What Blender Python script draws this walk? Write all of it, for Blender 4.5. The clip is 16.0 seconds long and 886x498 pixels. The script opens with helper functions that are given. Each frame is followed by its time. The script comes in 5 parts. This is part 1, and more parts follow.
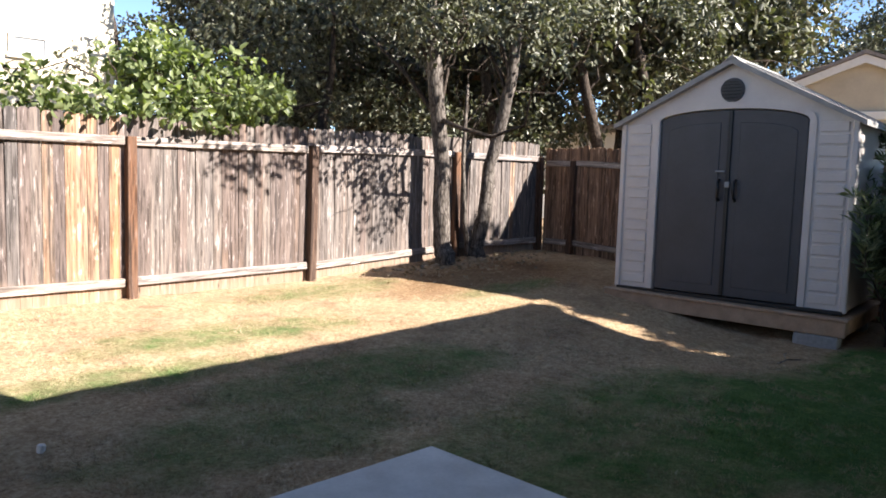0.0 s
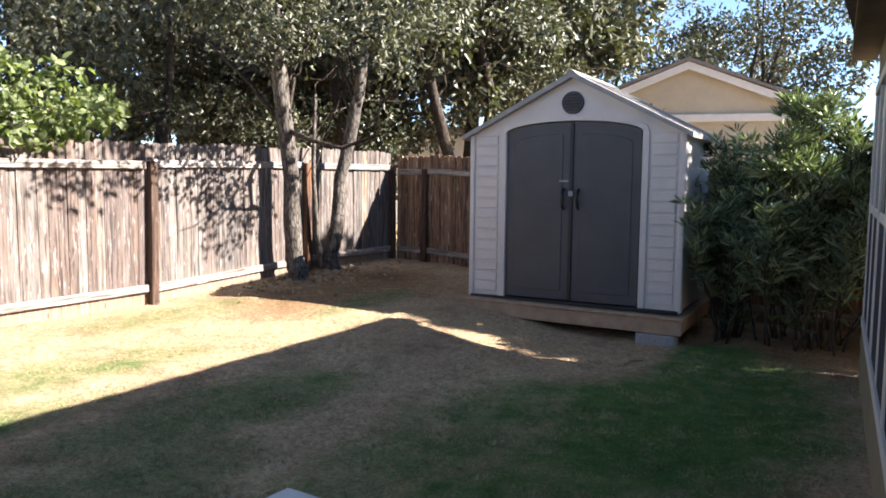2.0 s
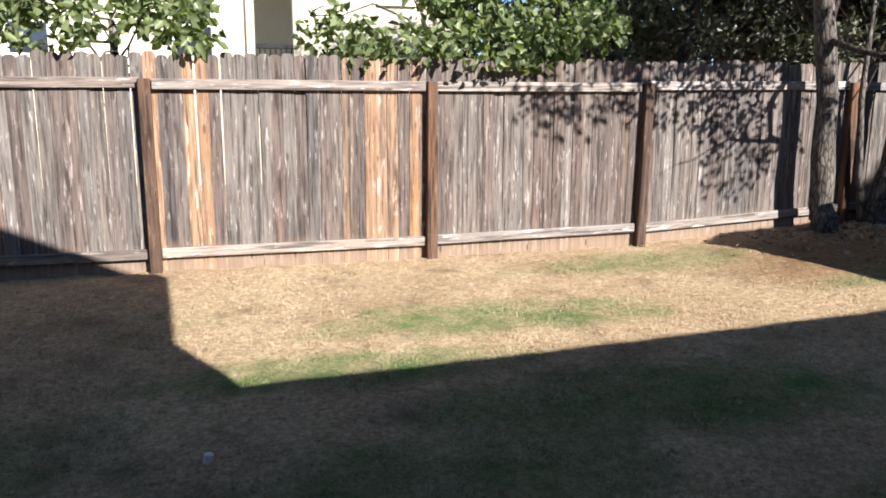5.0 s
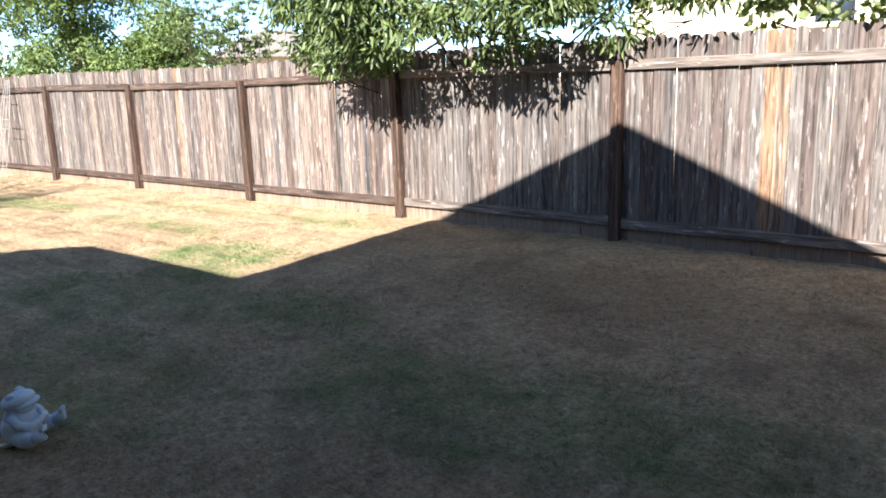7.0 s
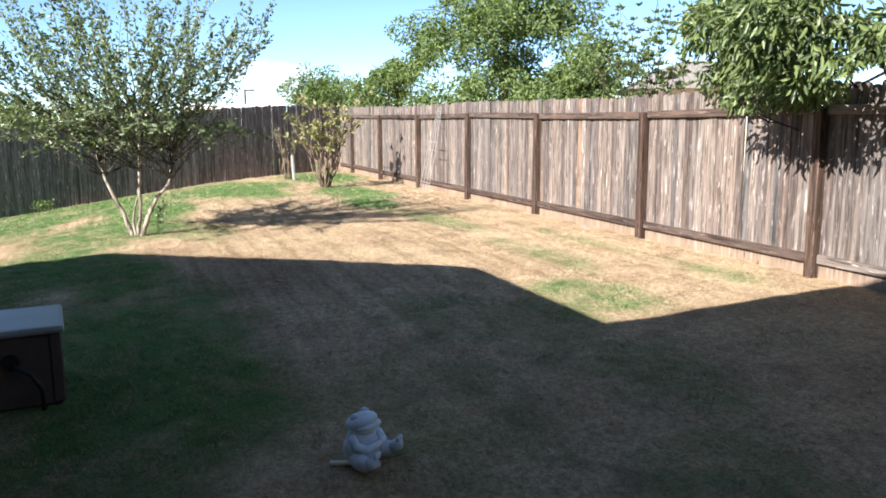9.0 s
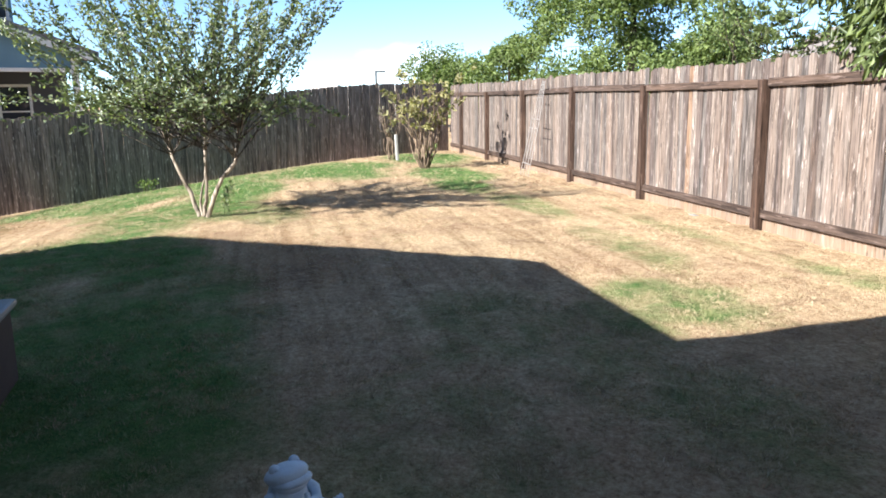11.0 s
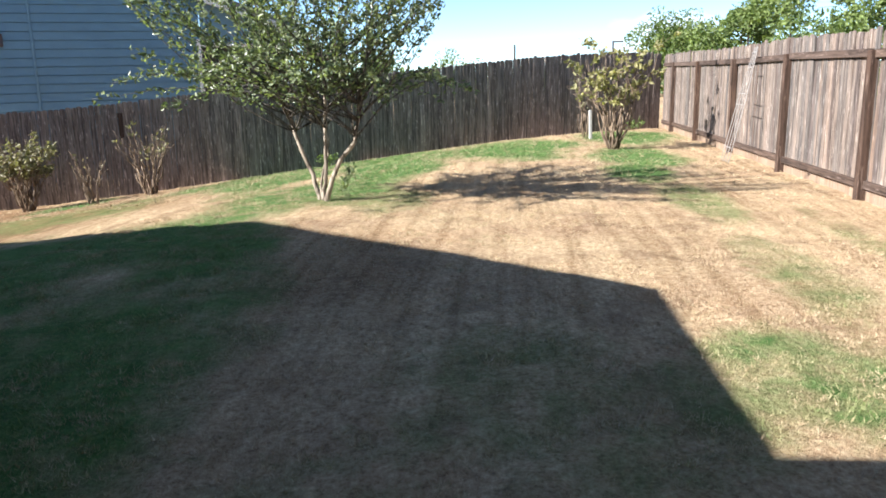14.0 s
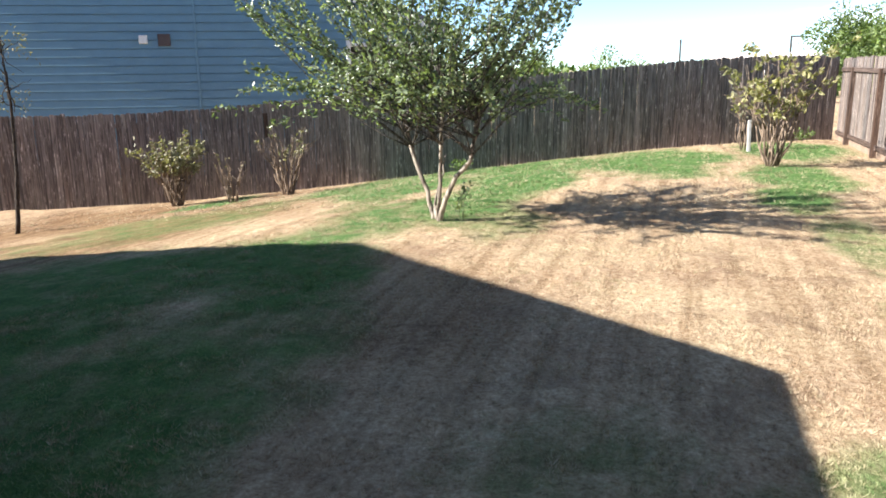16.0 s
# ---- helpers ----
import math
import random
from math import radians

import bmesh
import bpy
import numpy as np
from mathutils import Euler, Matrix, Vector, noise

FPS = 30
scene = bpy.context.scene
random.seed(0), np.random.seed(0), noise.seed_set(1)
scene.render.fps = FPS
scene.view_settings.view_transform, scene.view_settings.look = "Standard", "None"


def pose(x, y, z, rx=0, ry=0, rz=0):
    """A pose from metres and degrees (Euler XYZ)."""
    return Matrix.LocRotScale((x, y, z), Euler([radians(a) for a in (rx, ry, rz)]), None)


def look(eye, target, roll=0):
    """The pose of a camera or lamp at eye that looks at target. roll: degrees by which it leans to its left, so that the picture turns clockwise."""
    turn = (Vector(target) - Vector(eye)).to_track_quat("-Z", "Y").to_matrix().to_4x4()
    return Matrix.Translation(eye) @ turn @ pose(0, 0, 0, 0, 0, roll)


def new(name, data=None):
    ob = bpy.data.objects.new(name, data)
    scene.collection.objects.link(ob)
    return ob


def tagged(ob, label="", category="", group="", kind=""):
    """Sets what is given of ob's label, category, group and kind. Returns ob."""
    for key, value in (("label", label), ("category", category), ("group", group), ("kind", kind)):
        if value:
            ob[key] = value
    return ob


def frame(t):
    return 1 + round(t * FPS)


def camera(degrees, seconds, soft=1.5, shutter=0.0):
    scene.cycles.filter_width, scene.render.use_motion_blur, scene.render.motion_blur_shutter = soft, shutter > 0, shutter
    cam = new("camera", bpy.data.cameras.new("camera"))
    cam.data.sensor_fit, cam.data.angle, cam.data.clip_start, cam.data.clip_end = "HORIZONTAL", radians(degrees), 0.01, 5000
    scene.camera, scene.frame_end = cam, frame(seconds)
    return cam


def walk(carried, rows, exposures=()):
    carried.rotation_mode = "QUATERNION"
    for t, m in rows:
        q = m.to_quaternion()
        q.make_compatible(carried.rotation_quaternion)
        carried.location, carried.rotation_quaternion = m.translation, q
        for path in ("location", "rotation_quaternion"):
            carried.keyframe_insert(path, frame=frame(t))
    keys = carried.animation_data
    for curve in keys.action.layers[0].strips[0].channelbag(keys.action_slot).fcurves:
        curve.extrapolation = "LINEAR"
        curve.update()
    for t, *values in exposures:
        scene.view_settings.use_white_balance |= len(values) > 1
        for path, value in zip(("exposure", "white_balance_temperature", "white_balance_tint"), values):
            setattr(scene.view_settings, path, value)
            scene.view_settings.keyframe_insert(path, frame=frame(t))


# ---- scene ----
cam = camera(59.8, 16.0, 1.75)
PATH = [
    (0, (1.766, -7.498, 1.4), (3.184, -6.099, 1.208), 1.7),
    (0.5, (1.816, -7.452, 1.404), (3.298, -6.119, 1.238), 1.3),
    (1, (1.832, -7.449, 1.442), (3.375, -6.185, 1.281), 0.8),
    (1.5, (1.843, -7.424, 1.489), (3.446, -6.238, 1.32), 0.6),
    (2, (1.854, -7.449, 1.553), (3.508, -6.338, 1.366), 0.6),
    (2.5, (1.892, -7.483, 1.525), (3.591, -6.444, 1.335), 0.5),
    (3, (1.917, -7.485, 1.522), (3.624, -6.461, 1.314), 0.6),
    (3.2, (1.908, -7.488, 1.517), (3.6, -6.441, 1.299), 0.7),
    (5.3, (3.208, -6.632, 1.494), (3.473, -4.69, 1.098), -0),
    (5.5, (3.176, -6.594, 1.504), (3.261, -4.639, 1.092), -0.1),
    (6, (3.079, -6.554, 1.546), (2.724, -4.636, 1.108), -0.5),
    (6.5, (3.089, -6.421, 1.549), (2.279, -4.647, 1.108), -1),
    (6.7, (3.092, -6.443, 1.533), (2.113, -4.753, 1.101), -1.2),
    (7, (3.003, -6.376, 1.564), (1.813, -4.828, 1.132), -1.7),
    (7.3, (3.038, -6.312, 1.567), (1.655, -4.928, 1.154), -1.9),
    (7.5, (2.986, -6.261, 1.57), (1.512, -4.973, 1.158), -2.4),
    (8, (2.835, -6.198, 1.596), (1.191, -5.127, 1.207), -1.8),
    (8.5, (2.783, -6.162, 1.616), (1.035, -5.261, 1.251), -1.1),
    (9, (2.686, -5.916, 1.571), (0.871, -5.146, 1.232), -0.2),
    (9.2, (2.588, -5.837, 1.562), (0.759, -5.096, 1.235), -0.4),
    (11.3, (1.872, -4.756, 1.461), (-0.052, -4.379, 1.068), -1.2),
    (11.5, (1.785, -4.639, 1.46), (-0.145, -4.298, 1.063), -1.5),
    (12, (1.508, -4.388, 1.432), (-0.433, -4.133, 1.019), -1.5),
    (12.5, (1.238, -4.075, 1.384), (-0.714, -3.941, 0.973), -1.9),
    (13, (1.002, -3.892, 1.413), (-0.952, -3.857, 0.986), -1.5),
    (13.5, (0.759, -3.705, 1.39), (-1.192, -3.772, 0.958), -1.3),
    (14, (0.727, -3.597, 1.442), (-1.215, -3.779, 1.003), -1.2),
    (14.5, (0.588, -3.516, 1.501), (-1.341, -3.798, 1.053), -0.9),
    (15, (0.421, -3.419, 1.535), (-1.491, -3.798, 1.089), -0.85),
    (15.5, (0.31, -3.362, 1.631), (-1.581, -3.834, 1.179), -0.7),
    (16, (0.075, -3.289, 1.671), (-1.788, -3.857, 1.217), -0.6),
]
walk(cam, [(t, look(eye, target, roll)) for t, eye, target, roll in PATH],
     [(t, s, 6800 if t < 4 else 6370, 14 if t < 4 else 10) for t, s in ((0.0, 1.95), (1.0, 1.95), (2.0, 2.27), (2.6, 2.58), (3.2, 2.80), (5.3, 1.24), (6.0, 1.32), (6.5, 1.65), (7.0, 1.85), (7.6, 1.87), (8.2, 1.72), (9.0, 1.50), (11.5, 1.60), (12.3, 1.55), (13.2, 1.48), (14.0, 1.58), (16.0, 1.73))])

# ---- world and sun ----
SUN_WAY = Vector((-0.42, 0.907, -0.62)).normalized()      # the way the sunlight travels
world = bpy.data.worlds.new("world")
scene.world = world
world.use_nodes = True
wt = world.node_tree
wt.nodes.clear()
w_out = wt.nodes.new("ShaderNodeOutputWorld")
w_bg = wt.nodes.new("ShaderNodeBackground")
w_sky = wt.nodes.new("ShaderNodeTexSky")
w_sky.sky_type, w_sky.sun_disc = "NISHITA", False
w_sky.sun_elevation = math.asin(-SUN_WAY.z)
w_sky.sun_rotation = math.atan2(-SUN_WAY.x, -SUN_WAY.y)
w_sky.air_density, w_sky.dust_density, w_sky.ozone_density, w_sky.altitude = 0.62, 0.0, 4.0, 2500
w_co = wt.nodes.new("ShaderNodeTexCoord")
w_map = wt.nodes.new("ShaderNodeMapping")
w_map.inputs["Scale"].default_value = (1.6, 1.6, 5.0)
w_map.inputs["Location"].default_value = (1.3, 0.7, 0.4)
w_noise = wt.nodes.new("ShaderNodeTexNoise")
w_noise.inputs["Scale"].default_value, w_noise.inputs["Detail"].default_value = 1.7, 7.0
w_ramp = wt.nodes.new("ShaderNodeValToRGB")
w_ramp.color_ramp.elements[0].position, w_ramp.color_ramp.elements[1].position = 0.64, 0.80
w_mix = wt.nodes.new("ShaderNodeMix")
w_mix.data_type = "RGBA"
w_mix.inputs["B"].default_value = (7.0, 7.2, 7.5, 1)
w_bg.inputs["Strength"].default_value = 0.106
wt.links.new(w_co.outputs["Generated"], w_map.inputs["Vector"])
wt.links.new(w_map.outputs["Vector"], w_noise.inputs["Vector"])
wt.links.new(w_noise.outputs["Fac"], w_ramp.inputs["Fac"])
wt.links.new(w_ramp.outputs["Color"], w_mix.inputs["Factor"])
w_tint = wt.nodes.new("ShaderNodeMix")
w_tint.data_type, w_tint.blend_type = "RGBA", "MULTIPLY"
w_tint.inputs["Factor"].default_value, w_tint.inputs["B"].default_value = 1.0, (1.12, 1.07, 0.92, 1)      # slightly hazy, towards cyan
wt.links.new(w_sky.outputs["Color"], w_tint.inputs["A"])
wt.links.new(w_tint.outputs["Result"], w_mix.inputs["A"])
wt.links.new(w_mix.outputs["Result"], w_bg.inputs["Color"])
wt.links.new(w_bg.outputs["Background"], w_out.inputs["Surface"])

sun = new("sun", bpy.data.lights.new("sun", "SUN"))
sun.data.energy, sun.data.angle, sun.data.color = 5.0, radians(0.5), (1.0, 0.965, 0.90)
sun.matrix_world = look((20, -40, 30), Vector((20, -40, 30)) + SUN_WAY)


# ---- materials ----
def nodes_of(name, rough=0.8, metal=0.0, spec=0.3):
    m = bpy.data.materials.new(name)
    m.use_nodes = True
    nt = m.node_tree
    b = nt.nodes["Principled BSDF"]
    b.inputs["Roughness"].default_value = rough
    b.inputs["Metallic"].default_value = metal
    b.inputs["Specular IOR Level"].default_value = spec
    return m, nt, b


def noise_node(nt, vec, scale, detail=4.0, rough=0.55):
    n = nt.nodes.new("ShaderNodeTexNoise")
    n.inputs["Scale"].default_value, n.inputs["Detail"].default_value = scale, detail
    n.inputs["Roughness"].default_value = rough
    nt.links.new(vec, n.inputs["Vector"])
    return n.outputs["Fac"]


def ramp(nt, fac, *stops):
    r = nt.nodes.new("ShaderNodeValToRGB")
    el = r.color_ramp.elements
    while len(el) < len(stops):
        el.new(0.5)
    for e, (p, c) in zip(el, stops):
        e.position, e.color = p, (*c, 1)
    nt.links.new(fac, r.inputs["Fac"])
    return r.outputs["Color"]


def mixed(nt, fac, a, b, how="MIX"):
    m = nt.nodes.new("ShaderNodeMix")
    m.data_type, m.blend_type = "RGBA", how
    for key, v in (("Factor", fac), ("A", a), ("B", b)):
        if isinstance(v, (int, float)):
            m.inputs[key].default_value = v
        elif isinstance(v, tuple):
            m.inputs[key].default_value = (*v, 1)
        else:
            nt.links.new(v, m.inputs[key])
    return m.outputs["Result"]


def calc(nt, op, a, b=0.0, c=0.0):
    m = nt.nodes.new("ShaderNodeMath")
    m.operation = op
    for i, v in enumerate((a, b, c)):
        if isinstance(v, (int, float)):
            m.inputs[i].default_value = v
        else:
            nt.links.new(v, m.inputs[i])
    return m.outputs[0]


def scaled(nt, vec, sx, sy, sz, shift=None):
    m = nt.nodes.new("ShaderNodeMapping")
    m.inputs["Scale"].default_value = (sx, sy, sz)
    nt.links.new(vec, m.inputs["Vector"])
    if shift is not None:
        nt.links.new(shift, m.inputs["Location"])
    return m.outputs["Vector"]


def bump(nt, b, height, strength=0.3, dist=0.01):
    n = nt.nodes.new("ShaderNodeBump")
    n.inputs["Strength"].default_value, n.inputs["Distance"].default_value = strength, dist
    nt.links.new(height, n.inputs["Height"])
    nt.links.new(n.outputs["Normal"], b.inputs["Normal"])


def attr(nt, name):
    a = nt.nodes.new("ShaderNodeAttribute")
    a.attribute_name = name
    return a.outputs["Fac"]


def rand_of(nt):
    return nt.nodes.new("ShaderNodeObjectInfo").outputs["Random"]


def coords(nt, kind="Object"):
    return nt.nodes.new("ShaderNodeTexCoord").outputs[kind]


def place_of(nt):
    return nt.nodes.new("ShaderNodeNewGeometry").outputs["Position"]


def weathered_wood(name, grey, brown, orange, brown_part=0.5, orange_part=0.8, rough=0.85, lying=False, foot_tint=0.6):
    """Bare fence wood: silver grey where worn, brown and orange boards among it, dark streaks down the grain."""
    m, nt, b = nodes_of(name, rough, 0.0, 0.2)
    r = rand_of(nt)
    co = coords(nt)
    shift = calc(nt, "MULTIPLY", r, 53.0)

    def run(across, along):
        return scaled(nt, co, along, across, across, shift) if lying else scaled(nt, co, across, across, along, shift)

    grain = noise_node(nt, run(38, 2.2), 1.0, 7.0, 0.66)
    wide = noise_node(nt, run(14, 0.9), 1.0, 3.0)
    blot = noise_node(nt, run(5, 1.6), 1.0, 4.0, 0.6)
    tone = calc(nt, "ADD", calc(nt, "MULTIPLY", calc(nt, "FRACT", calc(nt, "MULTIPLY", r, 7.31)), 0.34),
                calc(nt, "ADD", calc(nt, "MULTIPLY", wide, 0.35), calc(nt, "MULTIPLY", blot, 0.60)))
    base = ramp(nt, tone, (0.38, grey), (brown_part, tuple(0.5 * g + 0.5 * w for g, w in zip(grey, brown))),
                (orange_part, brown), (1.0, orange))
    base = mixed(nt, 0.9, base, ramp(nt, grain, (0.36, (0.30, 0.28, 0.27)), (0.48, (0.92, 0.92, 0.92)), (0.66, (1.5, 1.5, 1.48))), "MULTIPLY")
    flakes = noise_node(nt, run(34, 5.0), 1.0, 5.0, 0.65)
    base = mixed(nt, ramp(nt, flakes, (0.575, (0, 0, 0)), (0.68, (0.85, 0.85, 0.85))), base, tuple(min(1, 2.8 * g) for g in grey))
    streak = noise_node(nt, run(22, 1.1), 1.0, 5.0, 0.6)
    base = mixed(nt, ramp(nt, streak, (0.35, (0.75, 0.75, 0.75)), (0.45, (0, 0, 0))), base, tuple(0.3 * g for g in grey))
    base = mixed(nt, 1.0, base, ramp(nt, r, (0.0, (0.80, 0.80, 0.81)), (1.0, (1.14, 1.13, 1.11))), "MULTIPLY")
    if not lying:      # warm earthy tint along the foot, knots with pale rims
        sep = nt.nodes.new("ShaderNodeSeparateXYZ")
        nt.links.new(co, sep.inputs[0])
        foot = calc(nt, "ADD", sep.outputs["Z"], calc(nt, "MULTIPLY", blot, 0.22))
        base = mixed(nt, ramp(nt, foot, (0.20, (foot_tint,) * 3), (0.38, (0, 0, 0))), base, (0.34, 0.235, 0.16))
        knots = nt.nodes.new("ShaderNodeTexVoronoi")
        knots.inputs["Scale"].default_value = 1.0
        nt.links.new(run(9, 2.6), knots.inputs["Vector"])
        base = mixed(nt, ramp(nt, knots.outputs["Distance"], (0.07, (0.75,) * 3), (0.13, (0, 0, 0))), base, tuple(0.35 * g for g in brown))
    nt.links.new(base, b.inputs["Base Color"])
    bump(nt, b, grain, 0.55, 0.006)
    return m


M_PICKET = weathered_wood("fence_boards", (0.142, 0.127, 0.121), (0.158, 0.126, 0.110), (0.27, 0.185, 0.13), 0.68, 0.90)
M_RAIL = weathered_wood("fence_rails", (0.27, 0.245, 0.235), (0.27, 0.225, 0.20), (0.26, 0.20, 0.16), lying=True)
M_RAIL_DARK = weathered_wood("dark_fence_rails", (0.076, 0.056, 0.049), (0.088, 0.060, 0.048), (0.12, 0.078, 0.058), lying=True)
M_RAIL_GREY = weathered_wood("grey_fence_rails", (0.185, 0.158, 0.148), (0.18, 0.145, 0.125), (0.20, 0.15, 0.12), lying=True)
M_POST = weathered_wood("fence_posts", (0.07, 0.048, 0.039), (0.09, 0.054, 0.039), (0.19, 0.09, 0.048), 0.5, 0.74, foot_tint=0.0)
M_PICKET_PALE = weathered_wood("bleached_fence_boards", (0.195, 0.166, 0.150), (0.195, 0.148, 0.124), (0.27, 0.19, 0.14), 0.60, 0.85)
M_PICKET_DARK = weathered_wood("shaded_fence_boards", (0.222, 0.196, 0.190), (0.175, 0.145, 0.136), (0.185, 0.142, 0.125), foot_tint=0.0)
M_PICKET_NEW = weathered_wood("orange_fence_boards", (0.20, 0.158, 0.132), (0.29, 0.172, 0.106), (0.42, 0.21, 0.10))
M_PICKET_BROWN = weathered_wood("brown_fence_boards", (0.128, 0.108, 0.104), (0.128, 0.097, 0.085), (0.18, 0.12, 0.088))
M_PICKET_TAN = weathered_wood("side_fence_boards", (0.21, 0.14, 0.10), (0.23, 0.14, 0.095), (0.25, 0.145, 0.09), foot_tint=0.0)


def plain(name, colour, rough=0.6, spec=0.3, vary=0.12, scale=6.0, bumpy=0.15, metal=0.0, dist=0.004):
    m, nt, b = nodes_of(name, rough, metal, spec)
    p = place_of(nt)
    n = noise_node(nt, p, scale, 5.0)
    n2 = noise_node(nt, p, scale * 9, 3.0)
    lo, hi = tuple(c * (1 - vary) for c in colour), tuple(min(1, c * (1 + vary)) for c in colour)
    base = ramp(nt, n, (0.3, lo), (0.7, hi))
    base = mixed(nt, 0.5 * min(1, vary * 4), base, ramp(nt, n2, (0.3, (0.8, 0.8, 0.8)), (0.7, (1.15, 1.15, 1.15))), "MULTIPLY")
    nt.links.new(base, b.inputs["Base Color"])
    if bumpy:
        bump(nt, b, n2, bumpy, dist)
    return m


M_SHED = plain("shed_wall_plastic", (0.61, 0.57, 0.545), 0.55, 0.3, 0.06, 3.0, 0.25)
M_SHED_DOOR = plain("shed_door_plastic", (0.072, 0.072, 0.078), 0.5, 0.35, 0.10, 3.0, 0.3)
M_SHED_ROOF = plain("shed_roof_plastic", (0.30, 0.29, 0.28), 0.6, 0.3, 0.15, 12.0, 0.3)
M_BLACK = plain("black_plastic", (0.015, 0.015, 0.016), 0.4, 0.4, 0.1)
M_DECK = plain("deck_timber", (0.42, 0.29, 0.20), 0.8, 0.2, 0.2, 7.0, 0.4)
M_BLOCK = plain("concrete_block_grey", (0.34, 0.33, 0.32), 0.95, 0.1, 0.15, 25.0, 0.6)
M_SLAB = plain("concrete_slab", (0.66, 0.65, 0.63), 0.9, 0.15, 0.12, 5.0, 0.35)
M_WHITE = plain("white_trim_paint", (0.78, 0.77, 0.74), 0.5, 0.3, 0.05)
# white frame paint, greyed so the colour carries the shade on the wing
M_FRAME = plain("shade_greyed_frame_paint", (0.50, 0.50, 0.48), 0.5, 0.3, 0.05)
M_SCREEN = plain("window_screen_mesh", (0.045, 0.047, 0.062), 0.9, 0.1, 0.1, 30.0, 0.1)
M_CREAM = plain("cream_stucco", (0.78, 0.70, 0.55), 0.9, 0.1, 0.06, 2.0, 0.3)
M_TAN = plain("tan_stucco", (0.52, 0.465, 0.365), 0.9, 0.1, 0.08, 2.0, 0.3)
M_OLIVE = plain("house_siding_olive", (0.21, 0.185, 0.125), 0.8, 0.2, 0.10, 2.0, 0.3)
M_SOFFIT = plain("brown_soffit_paint", (0.16, 0.11, 0.07), 0.7, 0.2, 0.12, 3.0, 0.2)
M_SHINGLE = plain("roof_shingles", (0.24, 0.22, 0.21), 0.95, 0.1, 0.25, 14.0, 0.6)
M_BLUE = plain("blue_lap_siding", (0.15, 0.262, 0.345), 0.7, 0.25, 0.06, 2.5, 0.2)
M_STATUE = plain("pale_blue_grey_resin", (0.66, 0.77, 0.87), 0.6, 0.3, 0.12, 18.0, 0.3)
M_BOX = plain("brown_resin_box", (0.085, 0.065, 0.062), 0.6, 0.3, 0.15, 6.0, 0.2)
M_LID = plain("grey_resin_lid", (0.26, 0.28, 0.30), 0.35, 0.5, 0.10, 6.0, 0.1)
M_GUARD = plain("dull_white_plastic", (0.36, 0.35, 0.33), 0.6, 0.3, 0.2)
M_FAR_METAL = plain("far_white_roof", (0.85, 0.80, 0.76), 0.6, 0.3, 0.04)
M_WIRE = plain("dull_wire", (0.30, 0.28, 0.27), 0.6, 0.4, 0.1)


def glass_material(name, tint):
    m, nt, b = nodes_of(name, 0.04, 0.0, 0.6)
    b.inputs["Base Color"].default_value = (*tint, 1)
    return m


M_GLASS = glass_material("dark_window_glass", (0.03, 0.035, 0.045))


def bark_material(name, light, dark, scale=9.0, strength=0.8):
    m, nt, b = nodes_of(name, 0.9, 0.0, 0.15)
    p = scaled(nt, place_of(nt), scale, scale, scale * 0.3)
    n = noise_node(nt, p, 2.2, 6.0, 0.65)
    v = nt.nodes.new("ShaderNodeTexVoronoi")
    v.feature = "DISTANCE_TO_EDGE"
    v.inputs["Scale"].default_value = 2.6
    nt.links.new(p, v.inputs["Vector"])
    nt.links.new(mixed(nt, 1.0, ramp(nt, n, (0.3, dark), (0.7, light)),
                       ramp(nt, v.outputs["Distance"], (0.0, (0.35, 0.33, 0.32)), (0.15, (1, 1, 1))), "MULTIPLY"), b.inputs["Base Color"])
    bump(nt, b, calc(nt, "ADD", calc(nt, "MINIMUM", v.outputs["Distance"], 0.2), calc(nt, "MULTIPLY", n, 0.4)), strength, 0.02)
    return m


M_BARK = bark_material("oak_bark", (0.215, 0.19, 0.17), (0.04, 0.033, 0.028))
M_BARK_PALE = bark_material("smooth_pale_bark", (0.46, 0.40, 0.33), (0.24, 0.19, 0.15), 3.0, 0.2)
M_BARK_TWIG = bark_material("dry_twig_bark", (0.34, 0.26, 0.19), (0.17, 0.12, 0.09), 3.0, 0.2)
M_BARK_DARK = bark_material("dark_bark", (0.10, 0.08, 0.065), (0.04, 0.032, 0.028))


def leaf_material(name, dark, light, through_light=0.35, rough=0.45):
    m, nt, b = nodes_of(name, rough, 0.0, 0.35)
    r = nt.nodes.new("ShaderNodeNewGeometry").outputs["Random Per Island"]
    big = noise_node(nt, place_of(nt), 1.3, 2.0)
    f = calc(nt, "ADD", calc(nt, "MULTIPLY", r, 0.6), calc(nt, "MULTIPLY", big, 0.5))
    c = ramp(nt, f, (0.2, dark), (0.85, light))
    nt.links.new(c, b.inputs["Base Color"])
    t = nt.nodes.new("ShaderNodeBsdfTranslucent")
    nt.links.new(mixed(nt, 1.0, c, (1.5, 1.7, 0.6), "MULTIPLY"), t.inputs["Color"])
    mx = nt.nodes.new("ShaderNodeMixShader")
    mx.inputs["Fac"].default_value = through_light
    nt.links.new(b.outputs["BSDF"], mx.inputs[1])
    nt.links.new(t.outputs["BSDF"], mx.inputs[2])
    nt.links.new(mx.outputs["Shader"], nt.nodes["Material Output"].inputs["Surface"])
    return m


